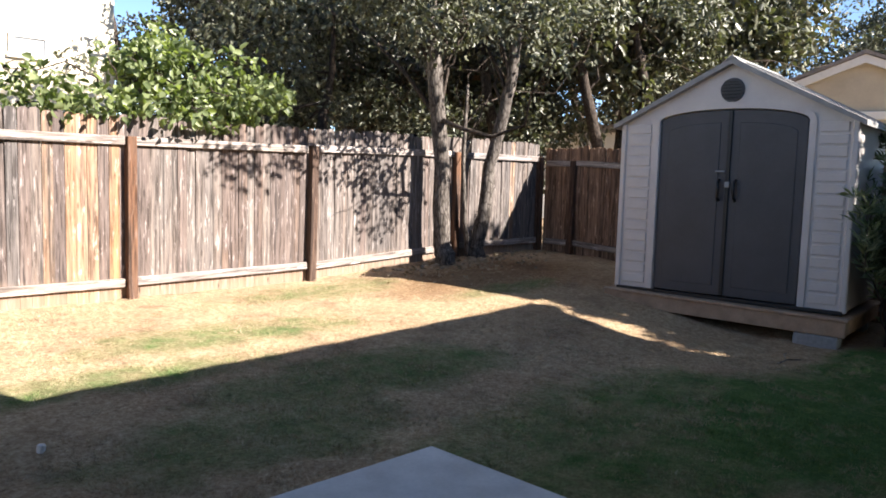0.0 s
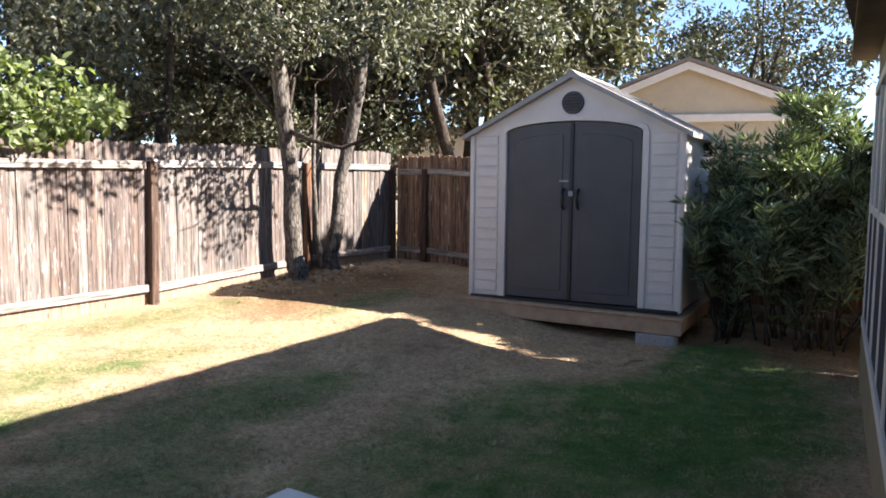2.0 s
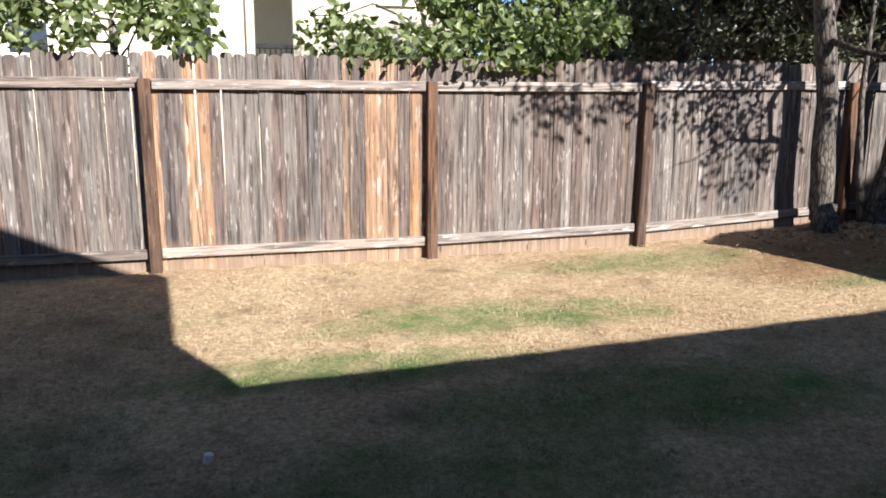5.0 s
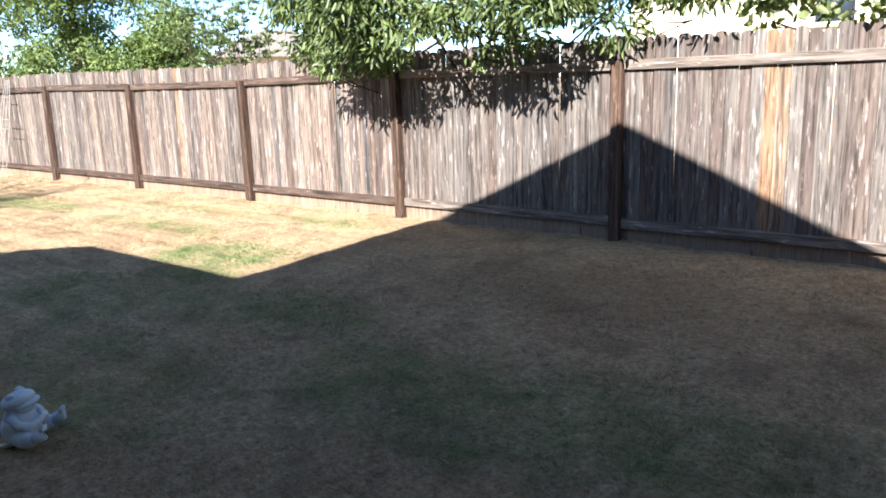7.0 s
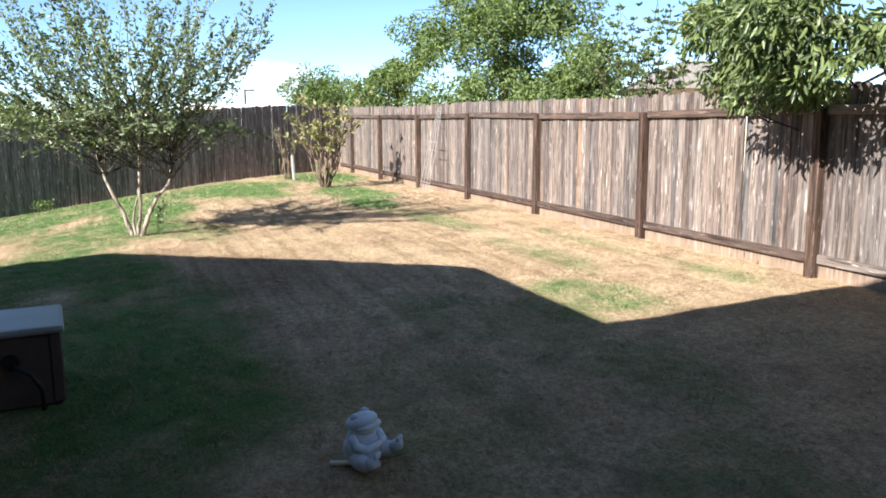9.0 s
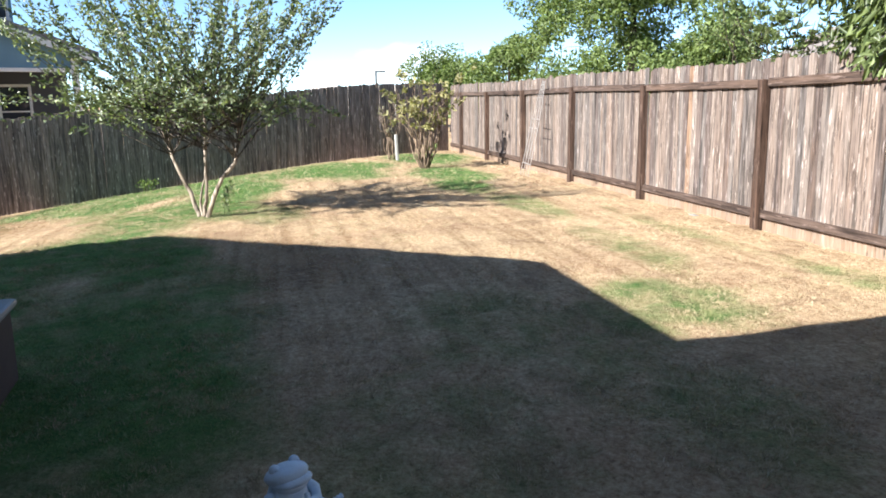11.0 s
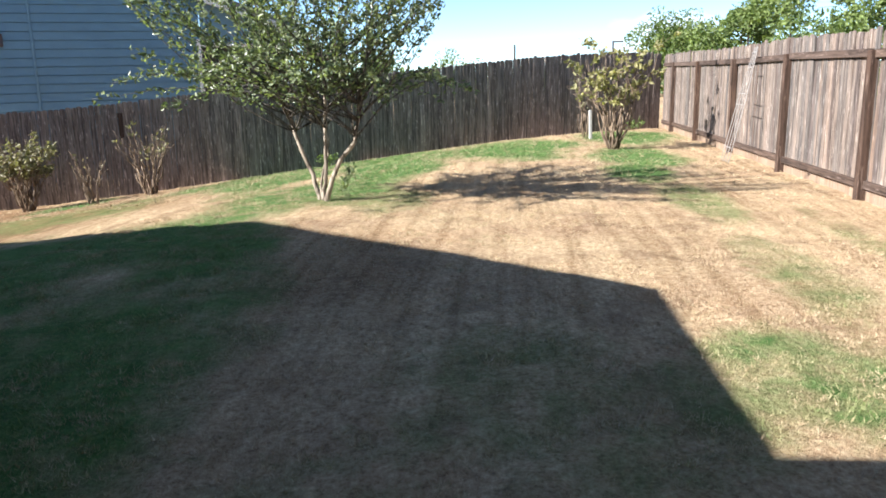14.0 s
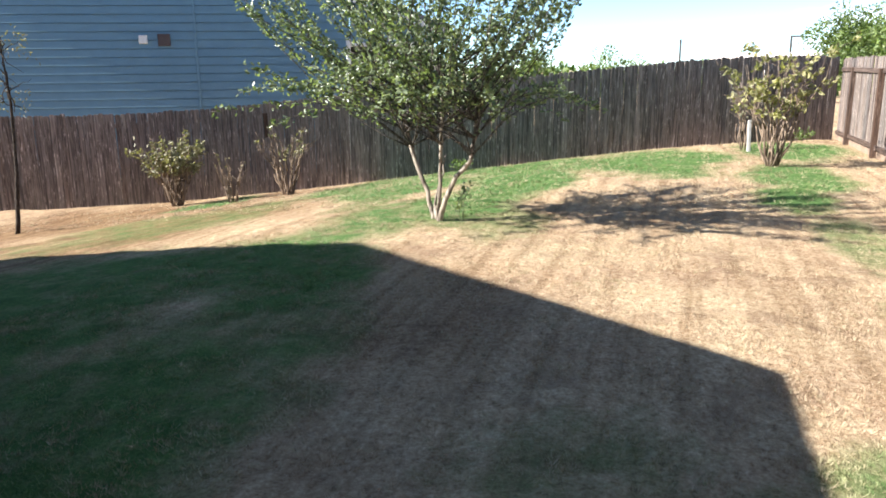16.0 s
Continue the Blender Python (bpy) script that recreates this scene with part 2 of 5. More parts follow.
M_LEAF_OAK = leaf_material("live_oak_leaves", (0.026, 0.030, 0.020), (0.172, 0.178, 0.125), 0.12, 0.37)
M_LEAF_BROAD = leaf_material("broad_green_leaves", (0.05, 0.075, 0.03), (0.26, 0.30, 0.15), 0.38, 0.36)
M_LEAF_PEACH = leaf_material("peach_leaves", (0.03, 0.05, 0.02), (0.20, 0.25, 0.10), 0.26, 0.34)
M_LEAF_MYRTLE = leaf_material("crepe_myrtle_leaves", (0.05, 0.075, 0.042), (0.26, 0.30, 0.185), 0.30, 0.30)
M_LEAF_OLEANDER = leaf_material("oleander_leaves", (0.04, 0.066, 0.034), (0.34, 0.40, 0.25), 0.16, 0.24)
M_LEAF_FAR = leaf_material("far_tree_leaves", (0.055, 0.09, 0.03), (0.21, 0.27, 0.095), 0.3)
M_LEAF_YELLOW = leaf_material("yellowing_leaves", (0.12, 0.12, 0.055), (0.42, 0.38, 0.20), 0.33)
M_LITTER = leaf_material("fallen_leaves", (0.17, 0.12, 0.08), (0.42, 0.32, 0.22), 0.1)
M_LEAF_DRY = leaf_material("dull_dry_leaves", (0.10, 0.095, 0.055), (0.31, 0.28, 0.19), 0.25)


# ---- mesh helpers ----
def smooth(a, b, v):
    t = np.clip((v - a) / (b - a), 0, 1)
    return t * t * (3 - 2 * t)


def height(x, y):
    """The lie of the lawn."""
    near = smooth(-4, -0.5, y)
    d = -(y + 5.5) * 0.8 - (x + 6) * 0.35
    return (0.08 * near + 0.17 * smooth(6, 10.5, x) * smooth(-4.5, -0.8, y) + 0.12 * smooth(-1, -5, x) * (1 - near)
            - 1.05 * smooth(0, 10, d) - 0.10 * smooth(-2.7, -4.3, y) * smooth(-2, 1, x) - 0.05 * smooth(6, 9.5, x) * smooth(-2.7, -5, y))


def lift(x, y):
    return float(height(np.float64(x), np.float64(y)))


def link(name, me, mat, parent=None, label=""):
    ob = new(name, me)
    if mat is not None and not me.materials:
        me.materials.append(mat)
    if parent is not None:
        ob.parent = parent
    if label:
        ob["label"] = label
    return ob


def part(name, bm, mat, parent=None, label="", soft=False):
    me = bpy.data.meshes.new(name)
    bm.to_mesh(me)
    bm.free()
    if soft:
        me.shade_smooth()
    return link(name, me, mat, parent, label)


def holder(name, m, label, category, group="", kind=""):
    ob = new(name)
    ob.matrix_world = m
    return tagged(ob, label, category, group, kind)


def add_box(bm, lo, hi, m=None):
    c = [(a + b) / 2 for a, b in zip(lo, hi)]
    s = [abs(b - a) for a, b in zip(lo, hi)]
    geo = bmesh.ops.create_cube(bm, size=1.0)
    mm = Matrix.Translation(c) @ Matrix.Diagonal((*s, 1))
    bmesh.ops.transform(bm, matrix=(m @ mm) if m is not None else mm, verts=geo["verts"])
    return geo["verts"]


def box(lo, hi, bevel=0.0, m=None, seg=1):
    bm = bmesh.new()
    add_box(bm, lo, hi, m)
    if bevel:
        bmesh.ops.bevel(bm, geom=bm.edges[:], offset=bevel, segments=seg, affect="EDGES", profile=0.6)
    return bm


def prism(outline, y0, y1, bevel=0.0):
    """An outline of (x, z) points drawn out from y0 to y1."""
    bm = bmesh.new()
    a = [bm.verts.new((x, y0, z)) for x, z in outline]
    b = [bm.verts.new((x, y1, z)) for x, z in outline]
    bm.faces.new(a)
    bm.faces.new(b[::-1])
    n = len(a)
    for i in range(n):
        bm.faces.new((a[i], b[i], b[(i + 1) % n], a[(i + 1) % n]))
    bmesh.ops.recalc_face_normals(bm, faces=bm.faces[:])
    if bevel:
        bmesh.ops.bevel(bm, geom=bm.edges[:], offset=bevel, segments=1, affect="EDGES")
    return bm


def tube(bm, points, radii, sides=8):
    """A tapered tube along a run of points."""
    rings = []
    up = Vector((0.31, 0.17, 0.93))
    for i, p in enumerate(points):
        p = Vector(p)
        d = (Vector(points[min(i + 1, len(points) - 1)]) - Vector(points[max(i - 1, 0)])).normalized()
        s = d.cross(up)
        if s.length < 0.2:
            s = d.cross(Vector((1, 0, 0)))
        s.normalize()
        t = d.cross(s)
        rings.append([bm.verts.new(p + radii[i] * (math.cos(a) * s + math.sin(a) * t)) for a in (2 * math.pi * k / sides for k in range(sides))])
    for r0, r1 in zip(rings, rings[1:]):
        for k in range(sides):
            bm.faces.new((r0[k], r0[(k + 1) % sides], r1[(k + 1) % sides], r1[k]))
    bm.faces.new(rings[0][::-1])
    bm.faces.new(rings[-1])


def leaves_mesh(name, centres, ways, length, width, rng, curl=0.25):
    """Many folded leaves in one mesh: each has a stem end, a tip and two raised, rounded sides."""
    n = len(centres)
    ways = ways / (np.linalg.norm(ways, axis=1, keepdims=True) + 1e-9)
    side = np.cross(ways, rng.normal(size=(n, 3)))
    side /= np.linalg.norm(side, axis=1, keepdims=True) + 1e-9
    nor = np.cross(side, ways)
    ln = (length * rng.uniform(0.65, 1.25, n))[:, None]
    wd = (width * rng.uniform(0.7, 1.2, n))[:, None]
    v = np.empty((n, 6, 3))
    v[:, 0] = centres
    v[:, 3] = centres + ways * ln - nor * ln * 0.14
    for k, along, out in ((1, 0.28, 0.46), (2, 0.66, 0.40)):
        mid = centres + ways * ln * along + nor * wd * curl
        v[:, k] = mid + side * wd * out
        v[:, 6 - k] = mid - side * wd * out
    i = np.arange(n)[:, None] * 6
    f = np.concatenate([i + np.array([[0, 1, 2, 3]]), i + np.array([[0, 3, 4, 5]])], axis=1)
    me = bpy.data.meshes.new(name)
    me.vertices.add(n * 6)
    me.vertices.foreach_set("co", v.ravel())
    me.loops.add(n * 8)
    me.loops.foreach_set("vertex_index", f.ravel().astype(np.int32))
    me.polygons.add(n * 2)
    me.polygons.foreach_set("loop_start", np.arange(0, n * 8, 4, dtype=np.int32))
    me.update(calc_edges=True)
    return me


def blob_points(rng, blobs, n, shell=0.55):
    """Points in overlapping uneven clumps: blobs of (x, y, z, rx, ry, rz)."""
    bl = np.array(blobs, float)
    vol = bl[:, 3] * bl[:, 4] * bl[:, 5]
    pick = rng.choice(len(bl), n, p=vol ** 0.75 / (vol ** 0.75).sum())
    d = rng.normal(size=(n, 3))
    d /= np.linalg.norm(d, axis=1, keepdims=True)
    r = shell + (1 - shell) * rng.random(n) ** 0.6
    r *= rng.uniform(0.5, 1.12, n) ** 0.5
    return bl[pick, :3] + d * r[:, None] * bl[pick, 3:], d


def grow(bm, rng, base, tip, r0, r1, bend=0.12, steps=7, sides=8):
    """One limb from base to tip with slight bends; gives its points back."""
    base, tip = Vector(base), Vector(tip)
    l = (tip - base).length
    pts, rad = [], []
    off = Vector((0, 0, 0))
    for i in range(steps + 1):
        f = i / steps
        if 0 < i < steps:
            off += Vector(rng.normal(size=3)) * l * bend / steps
        pts.append(base.lerp(tip, f) + off * math.sin(math.pi * min(f, 0.5 + f * 0.3)))
        rad.append(r0 + (r1 - r0) * f ** 0.8)
    tube(bm, pts, rad, sides)
    return pts


# ---- ground ----
M_LAWN, nt, b = nodes_of("patchy_lawn", 0.95, 0.0, 0.1)
p = place_of(nt)
fine, mid, wide = noise_node(nt, p, 42, 6.0, 0.7), noise_node(nt, p, 7, 4.0), noise_node(nt, p, 0.8, 3.0)
tuft = noise_node(nt, p, 3.6, 5.0, 0.7)
lush = ramp(nt, calc(nt, "ADD", calc(nt, "MULTIPLY", attr(nt, "lush"), 0.62), calc(nt, "MULTIPLY", tuft, 0.62)), (0.42, (0, 0, 0)), (0.78, (1, 1, 1)))
west = nt.nodes.new("ShaderNodeMapRange")
west.inputs["From Min"].default_value, west.inputs["From Max"].default_value = -1.0, -4.0
sep = nt.nodes.new("ShaderNodeSeparateXYZ")
nt.links.new(p, sep.inputs[0])
nt.links.new(sep.outputs["X"], west.inputs["Value"])
rows = noise_node(nt, scaled(nt, p, 0.30, 7.0, 1.0), 1.0, 3.0, 0.55)      # mowing rows along the fence on the western lawn
speck = noise_node(nt, p, 17, 5.0, 0.72)
dry = ramp(nt, calc(nt, "ADD", calc(nt, "MULTIPLY", fine, 0.55), calc(nt, "MULTIPLY", speck, 0.45)),
           (0.33, (0.15, 0.10, 0.065)), (0.46, (0.41, 0.29, 0.19)), (0.66, (0.70, 0.565, 0.41)))
dry = mixed(nt, 1.0, dry, ramp(nt, wide, (0.3, (0.84, 0.78, 0.72)), (0.7, (1.07, 1.08, 1.0))), "MULTIPLY")
worn = noise_node(nt, p, 1.9, 4.0, 0.6)
dry = mixed(nt, ramp(nt, worn, (0.32, (0.55, 0.55, 0.55)), (0.46, (0, 0, 0))), dry, (0.20, 0.125, 0.082))
dry = mixed(nt, west.outputs["Result"], dry, mixed(nt, 1.0, dry, ramp(nt, rows, (0.36, (0.74, 0.70, 0.66)), (0.54, (1.06, 1.06, 1.06))), "MULTIPLY"))
dry = mixed(nt, attr(nt, "bare"), dry, mixed(nt, 1.0, dry, (0.56, 0.48, 0.41), "MULTIPLY"))
wet = ramp(nt, calc(nt, "ADD", calc(nt, "MULTIPLY", fine, 0.6), calc(nt, "MULTIPLY", mid, 0.4)),
           (0.30, (0.034, 0.082, 0.023)), (0.55, (0.105, 0.185, 0.056)), (0.75, (0.25, 0.33, 0.135)))
nt.links.new(mixed(nt, lush, dry, wet), b.inputs["Base Color"])
bump(nt, b, calc(nt, "ADD", fine, calc(nt, "MULTIPLY", mid, 0.8)), 0.9, 0.03)

# green patches of the lawn: x, y, half length, half width, strength
GREEN = [(-2.8, -2.2, 0.8, 0.5, 0.55), (-2.3, -2.7, 0.6, 0.35, 0.45), (-4.4, -1.7, 1.5, 0.35, 0.42), (-7.4, -1.65, 1.6, 0.4, 0.5), (-10.0, -1.95, 1.2, 0.55, 0.85), (-12.2, -1.6, 1.6, 0.9, 0.9),
         (-16.2, -1.2, 2.0, 1.2, 1.0), (-14.2, -3.8, 2.8, 1.7, 1.0), (-14.0, -5.8, 2.6, 1.6, 1.0), (-11.2, -5.5, 2.6, 0.9, 1.0), (-13.4, -6.0, 1.8, 1.0, 0.9), (-9.2, -5.8, 2.1, 0.85, 0.85), (-11.6, -7.4, 2.4, 1.1, 0.95), (-14.6, -7.6, 1.6, 1.6, 0.95), (-7.4, -6.4, 1.7, 0.7, 0.75), (-5.0, -6.1, 1.6, 0.6, 0.75),
         (-5.4, -6.7, 1.6, 0.95, 0.8), (-4.4, -7.6, 2.3, 1.4, 0.72), (-3.1, -5.8, 1.7, 0.9, 0.68), (-1.8, -6.0, 1.8, 1.1, 0.72), (-0.9, -6.0, 1.2, 0.7, 0.6), (-11.9, -11.2, 1.4, 0.55, 0.85),
         (-2.7, -3.7, 1.0, 0.7, 0.36), (-2.0, -3.1, 0.9, 0.6, 0.32), (-1.0, -4.3, 1.2, 0.9, 0.32), (0.6, -3.5, 1.1, 0.6, 0.34), (1.7, -3.3, 1.1, 0.6, 0.36), (-3.0, -0.6, 0.8, 0.3, 0.4), (-5.5, -0.75, 2.0, 0.25, 0.35),
         (5.2, -3.4, 1.4, 0.55, 0.55), (-1.2, -2.9, 1.0, 0.6, 0.38), (3.8, -2.65, 1.3, 0.3, 0.55), (5.0, -1.95, 1.3, 0.45, 0.5), (6.6, -0.7, 1.4, 0.45, 0.45), (4.2, -3.9, 1.2, 0.5, 0.5), (6.0, -4.8, 1.6, 0.7, 0.6), (8.3, -1.9, 1.1, 0.3, 0.5),
         (5.3, -5.7, 1.5, 0.8, 0.65), (7.4, -6.0, 2.2, 1.0, 0.95), (8.9, -5.6, 1.4, 0.5, 0.8), (2.4, -1.6, 0.9, 0.5, 0.2), (-8.6, -9.6, 3.0, 1.6, 0.42), (-7.6, -4.9, 1.0, 0.5, 0.45), (-10.6, -7.2, 2.2, 0.6, 0.6), (-12.6, -8.6, 1.9, 1.0, 0.75)]


# worn, earthy stretches: x, y, half length, half width, strength
BARE = [(-8.4, -9.6, 3.4, 1.9, 1.0), (-9.6, -12.4, 3.8, 2.4, 1.0), (-12.4, -10.6, 2.0, 1.2, 0.7), (-6.4, -8.9, 1.6, 0.8, 0.8), (8.9, -1.2, 1.9, 1.0, 0.9), (-4.6, -4.9, 1.4, 0.7, 0.5), (0.8, -1.6, 1.6, 0.8, 0.35), (9.8, -6.3, 1.2, 0.8, 0.9)]


def bareness(x, y):
    wob = 0.5 * np.sin(2.7 * x + 1.1 * np.sin(2.1 * y)) + 0.4 * np.sin(3.9 * y + 1.3 * np.sin(1.9 * x))
    g = np.zeros_like(x)
    for cx, cy, a, c, k in BARE:
        g = np.maximum(g, k * np.clip(1.2 - ((x - cx) / a) ** 2 - ((y - cy) / c) ** 2 + 0.25 * wob, 0, 1))
    return g


def lushness(x, y):
    g = np.zeros_like(x)
    wob = 0.45 * np.sin(2.1 * x + 1.3 * np.sin(1.7 * y)) + 0.4 * np.sin(3.3 * y + 1.1 * np.sin(2.3 * x)) + 0.25 * np.sin(7.1 * x + 5.3 * y)
    for cx, cy, a, c, s in GREEN:
        q = ((x - cx) / a) ** 2 + ((y - cy) / c) ** 2
        g = np.maximum(g, s * np.clip(1.25 - q + 0.35 * wob, 0, 1))
    speck = 0.5 + 0.5 * np.sin(9.7 * x + 3 * np.sin(4.1 * y)) * np.sin(8.3 * y + 3 * np.sin(5.2 * x))
    g = np.clip(g + 0.18 * speck * (0.4 + 0.6 * np.sin(0.9 * x + 0.5) * np.sin(1.1 * y)), 0, 1)
    return g


gx = np.concatenate([[-900, -400, -200, -100, -60, -40, -28], np.arange(-22, 15.01, 0.12), [20, 28, 40, 60, 100, 200, 400, 900]])
gy = np.concatenate([[-900, -400, -200, -100, -60, -40, -28], np.arange(-20, 1.51, 0.12), [4, 8, 14, 22, 40, 80, 160, 400, 900]])
X, Y = np.meshgrid(gx, gy)
fade = smooth(60, 20, np.maximum(np.abs(X), np.abs(Y)))
rough_z = 0.012 * np.sin(5.1 * X + 2 * np.sin(3.3 * Y)) * np.sin(4.7 * Y + 1.7 * np.sin(2.9 * X)) + 0.006 * np.sin(13 * X + 9 * Y)
Z = height(X, Y) + rough_z * fade - 0.08 * ((X > 1.4) & (X < 4.5) & (Y < -4.76) & (Y > -9.3))
nxg, nyg = len(gx), len(gy)
idx = np.arange(nxg * nyg).reshape(nyg, nxg)
quads = np.stack([idx[:-1, :-1], idx[:-1, 1:], idx[1:, 1:], idx[1:, :-1]], axis=-1).reshape(-1, 4)
me = bpy.data.meshes.new("ground")
me.from_pydata(np.stack([X, Y, Z], -1).reshape(-1, 3).tolist(), [], quads.tolist())
me.attributes.new("lush", "FLOAT", "POINT").data.foreach_set("value", lushness(X, Y).ravel().astype(np.float32))
me.attributes.new("bare", "FLOAT", "POINT").data.foreach_set("value", bareness(X, Y).ravel().astype(np.float32))
me.shade_smooth()
ground = tagged(link("ground", me, M_LAWN), "patchy lawn of straw-dry and green grass", "ground", kind="structure")

# ---- fences ----
def picket_mesh(w, h, th, ear, crook):
    o = [(-w / 2, 0), (w / 2, 0), (w / 2, h - ear), (w / 2 - ear * 0.35, h - ear * 0.3), (w / 2 - ear, h), (-w / 2 + ear, h), (-w / 2 + ear * 0.35, h - ear * 0.3), (-w / 2, h - ear)]
    o = [(x + crook * (z / h) ** 2, z) for x, z in o]
    bm = prism(o, 0, th)
    me = bpy.data.meshes.new("picket")
    bm.to_mesh(me)
    bm.free()
    return me


PICKETS = [picket_mesh(0.0985, 1.80, 0.017, 0.031, c) for c in (0.0, 0.003, -0.003)] + [picket_mesh(0.0990, 1.812, 0.017, 0.027, 0.002), picket_mesh(0.0970, 1.788, 0.016, 0.033, -0.002)]


def beam_mesh(name, lo, hi, bevel=0.006):
    me = bpy.data.meshes.new(name)
    bm = box(lo, hi, bevel)
    bm.to_mesh(me)
    bm.free()
    return me


def fence(label, start, end, posts, mat, rails_front, top, base, seed, material_post=M_POST, shapes=PICKETS, pick=None, rail_of=None):
    """A board fence from start to end; its own x runs along it. top and base give heights along it."""
    rng = random.Random(seed)
    a, e = Vector((*start, 0)), Vector((*end, 0))
    length = (e - a).length
    turn = math.degrees(math.atan2(e.y - a.y, e.x - a.x))
    f = holder("fence", pose(a.x, a.y, 0, 0, 0, turn), label, "fence", kind="structure")
    me_by = {}

    def shapes_in(mm):
        if mm not in me_by:
            me_by[mm] = []
            for s in shapes:
                q = s.copy()
                q.materials.append(mm)
                me_by[mm].append(q)
        return me_by[mm]

    s, front = 0.05, 1 if rails_front else -1
    while s < length - 0.05:
        ob = link("picket", rng.choice(shapes_in(pick(s, rng) if pick else mat)), None, f)
        lo, hi = base(s), top(s)
        ob.matrix_basis = pose(s, 0.046 if front > 0 else -0.064, lo + rng.uniform(-0.01, 0.01), rng.gauss(0, 0.25), rng.gauss(0, 0.10), rng.gauss(0, 0.7)) @ Matrix.Diagonal((1, 1, (hi - lo + rng.gauss(0, 0.006)) / 1.80, 1))
        s += 0.1004
    pm = beam_mesh("post", (-0.047, -0.047, -0.05), (0.047, 0.047, 1.62))
    pm.materials.append(material_post)
    for k, q in enumerate(posts):
        ob = link("post", pm, None, f)
        h = top(q) - base(q) - (0.15 if rails_front else 0.10)
        ob.matrix_basis = pose(q, 0 if front > 0 else 0.0, base(q) - 0.05, rng.gauss(0, 0.4), rng.gauss(0, 0.3), 0) @ Matrix.Diagonal((1, 1, h / 1.62, 1))
    ends = [0.0] + [q for q in posts if 0.3 < q < length - 0.3] + [length]
    for q0, q1 in zip(ends, ends[1:]):
        for tag, up in (("top_rail", lambda v: top(v) - 0.235), ("bottom_rail", lambda v: base(v) + 0.20)):
            z0, z1 = up(q0), up(q1)
            ln = math.hypot(q1 - q0, z1 - z0) - 0.1
            me = beam_mesh(tag, (-ln / 2, -0.019, -0.043), (ln / 2, 0.019, 0.043), 0.005)
            ob = link(tag, me, rail_of((q0 + q1) / 2) if rail_of else M_RAIL, f)
            yy = 0.020 if front > 0 else -0.022
            ob.matrix_basis = pose((q0 + q1) / 2, yy + rng.uniform(-0.004, 0.004), (z0 + z1) / 2 + rng.uniform(-0.008, 0.008), 0, -math.degrees(math.atan2(z1 - z0, q1 - q0)), 0)
    return f


WEST, EAST = -18.80, 11.5
main_posts = [x - WEST for x in (-17.5, -15.11, -12.57, -10.10, -7.61, -5.03, -2.47, 0.07, 2.60, 4.99, 7.14, 9.6, 11.5)]
def main_boards(s, rng):
    """Newer orange boards in one bay, browner boards in others."""
    x, r = WEST + s, rng.random()
    if 2.6 < x < 5.1:
        return M_PICKET_NEW if r < 0.40 else M_PICKET_BROWN if r < 0.6 else M_PICKET
    if 5.1 < x < 7.4:
        return M_PICKET_BROWN if r < 0.6 else M_PICKET
    if 0.0 < x < 2.6:
        return M_PICKET_NEW if r < 0.05 else M_PICKET_BROWN if r < 0.42 else M_PICKET
    if x < -2.5:
        return M_PICKET_NEW if r < 0.02 else M_PICKET_BROWN if r < 0.25 else M_PICKET if r < 0.4 else M_PICKET_PALE
    return M_PICKET_NEW if r < 0.04 else M_PICKET_BROWN if r < 0.22 else M_PICKET


def main_rails(s):
    """The western rails are dark brown like the posts, the eastern ones bleached."""
    x = WEST + s
    return M_RAIL_DARK if x < -2.6 else M_RAIL_GREY if x < 2.0 else M_RAIL


fence("long weathered grey-brown picket fence with proud posts and rails", (WEST, 0.0), (EAST + 0.1, 0.0), main_posts, M_PICKET, True,
      lambda s: 1.815 + 0.012 * math.sin(s * 0.9) + 0.06 * float(smooth(14, 19, s)) + 0.04 * float(smooth(24, 27, s)), lambda s: lift(WEST + s, 0) - 0.03, 3, pick=main_boards, rail_of=main_rails)
LFX, LFY = -10.7, -18.0


def lf_at(s):
    f = s / math.hypot(LFX - WEST, LFY)
    return WEST + (LFX - WEST) * f, LFY * f


fence("dark shaded weathered board fence running downhill", (WEST - 0.02, -0.07), (LFX, LFY), [0.12] + [2.44 * k for k in range(1, 8)], M_PICKET_DARK, True,
      lambda s: lift(*lf_at(s)) + 1.80 + 0.02 * math.sin(s * 0.8), lambda s: lift(*lf_at(s)) - 0.03, 5)
fence("reddish tan side fence of wide boards in shade", (EAST, -0.06), (EAST, -9.5), [0.55, 2.6, 5.0, 7.4, 9.3], M_PICKET_TAN, True,
      lambda s: 1.74 + lift(EAST, -s) * 0.5, lambda s: lift(EAST, -s) - 0.03, 8)

# ---- patio and own house ----
slab = part("patio_slab", box((1.3, -9.4, -0.22), (4.60, -4.66, -0.045), 0.012, None, 2), M_SLAB)
tagged(slab, "pale broom-finished concrete patio slab", "patio", kind="structure")

house = holder("house", pose(0, 0, 0), "olive-sided house with white windows and brown soffit", "house", kind="structure")


def roof_slab(points, thick, mat, parent, name="roof", label=""):
    bm = bmesh.new()
    top = [bm.verts.new(p) for p in points]
    low = [bm.verts.new(Vector(p) - Vector((0, 0, thick))) for p in points]
    bm.faces.new(top)
    bm.faces.new(low[::-1])
    n = len(points)
    for i in range(n):
        bm.faces.new((top[i], low[i], low[(i + 1) % n], top[(i + 1) % n]))
    bmesh.ops.recalc_face_normals(bm, faces=bm.faces[:])
    return part(name, bm, mat, parent, label)


# east wing: wall turned a little from the fence line
WING = pose(9.42, -6.78, 0, 0, 0, 6.8)


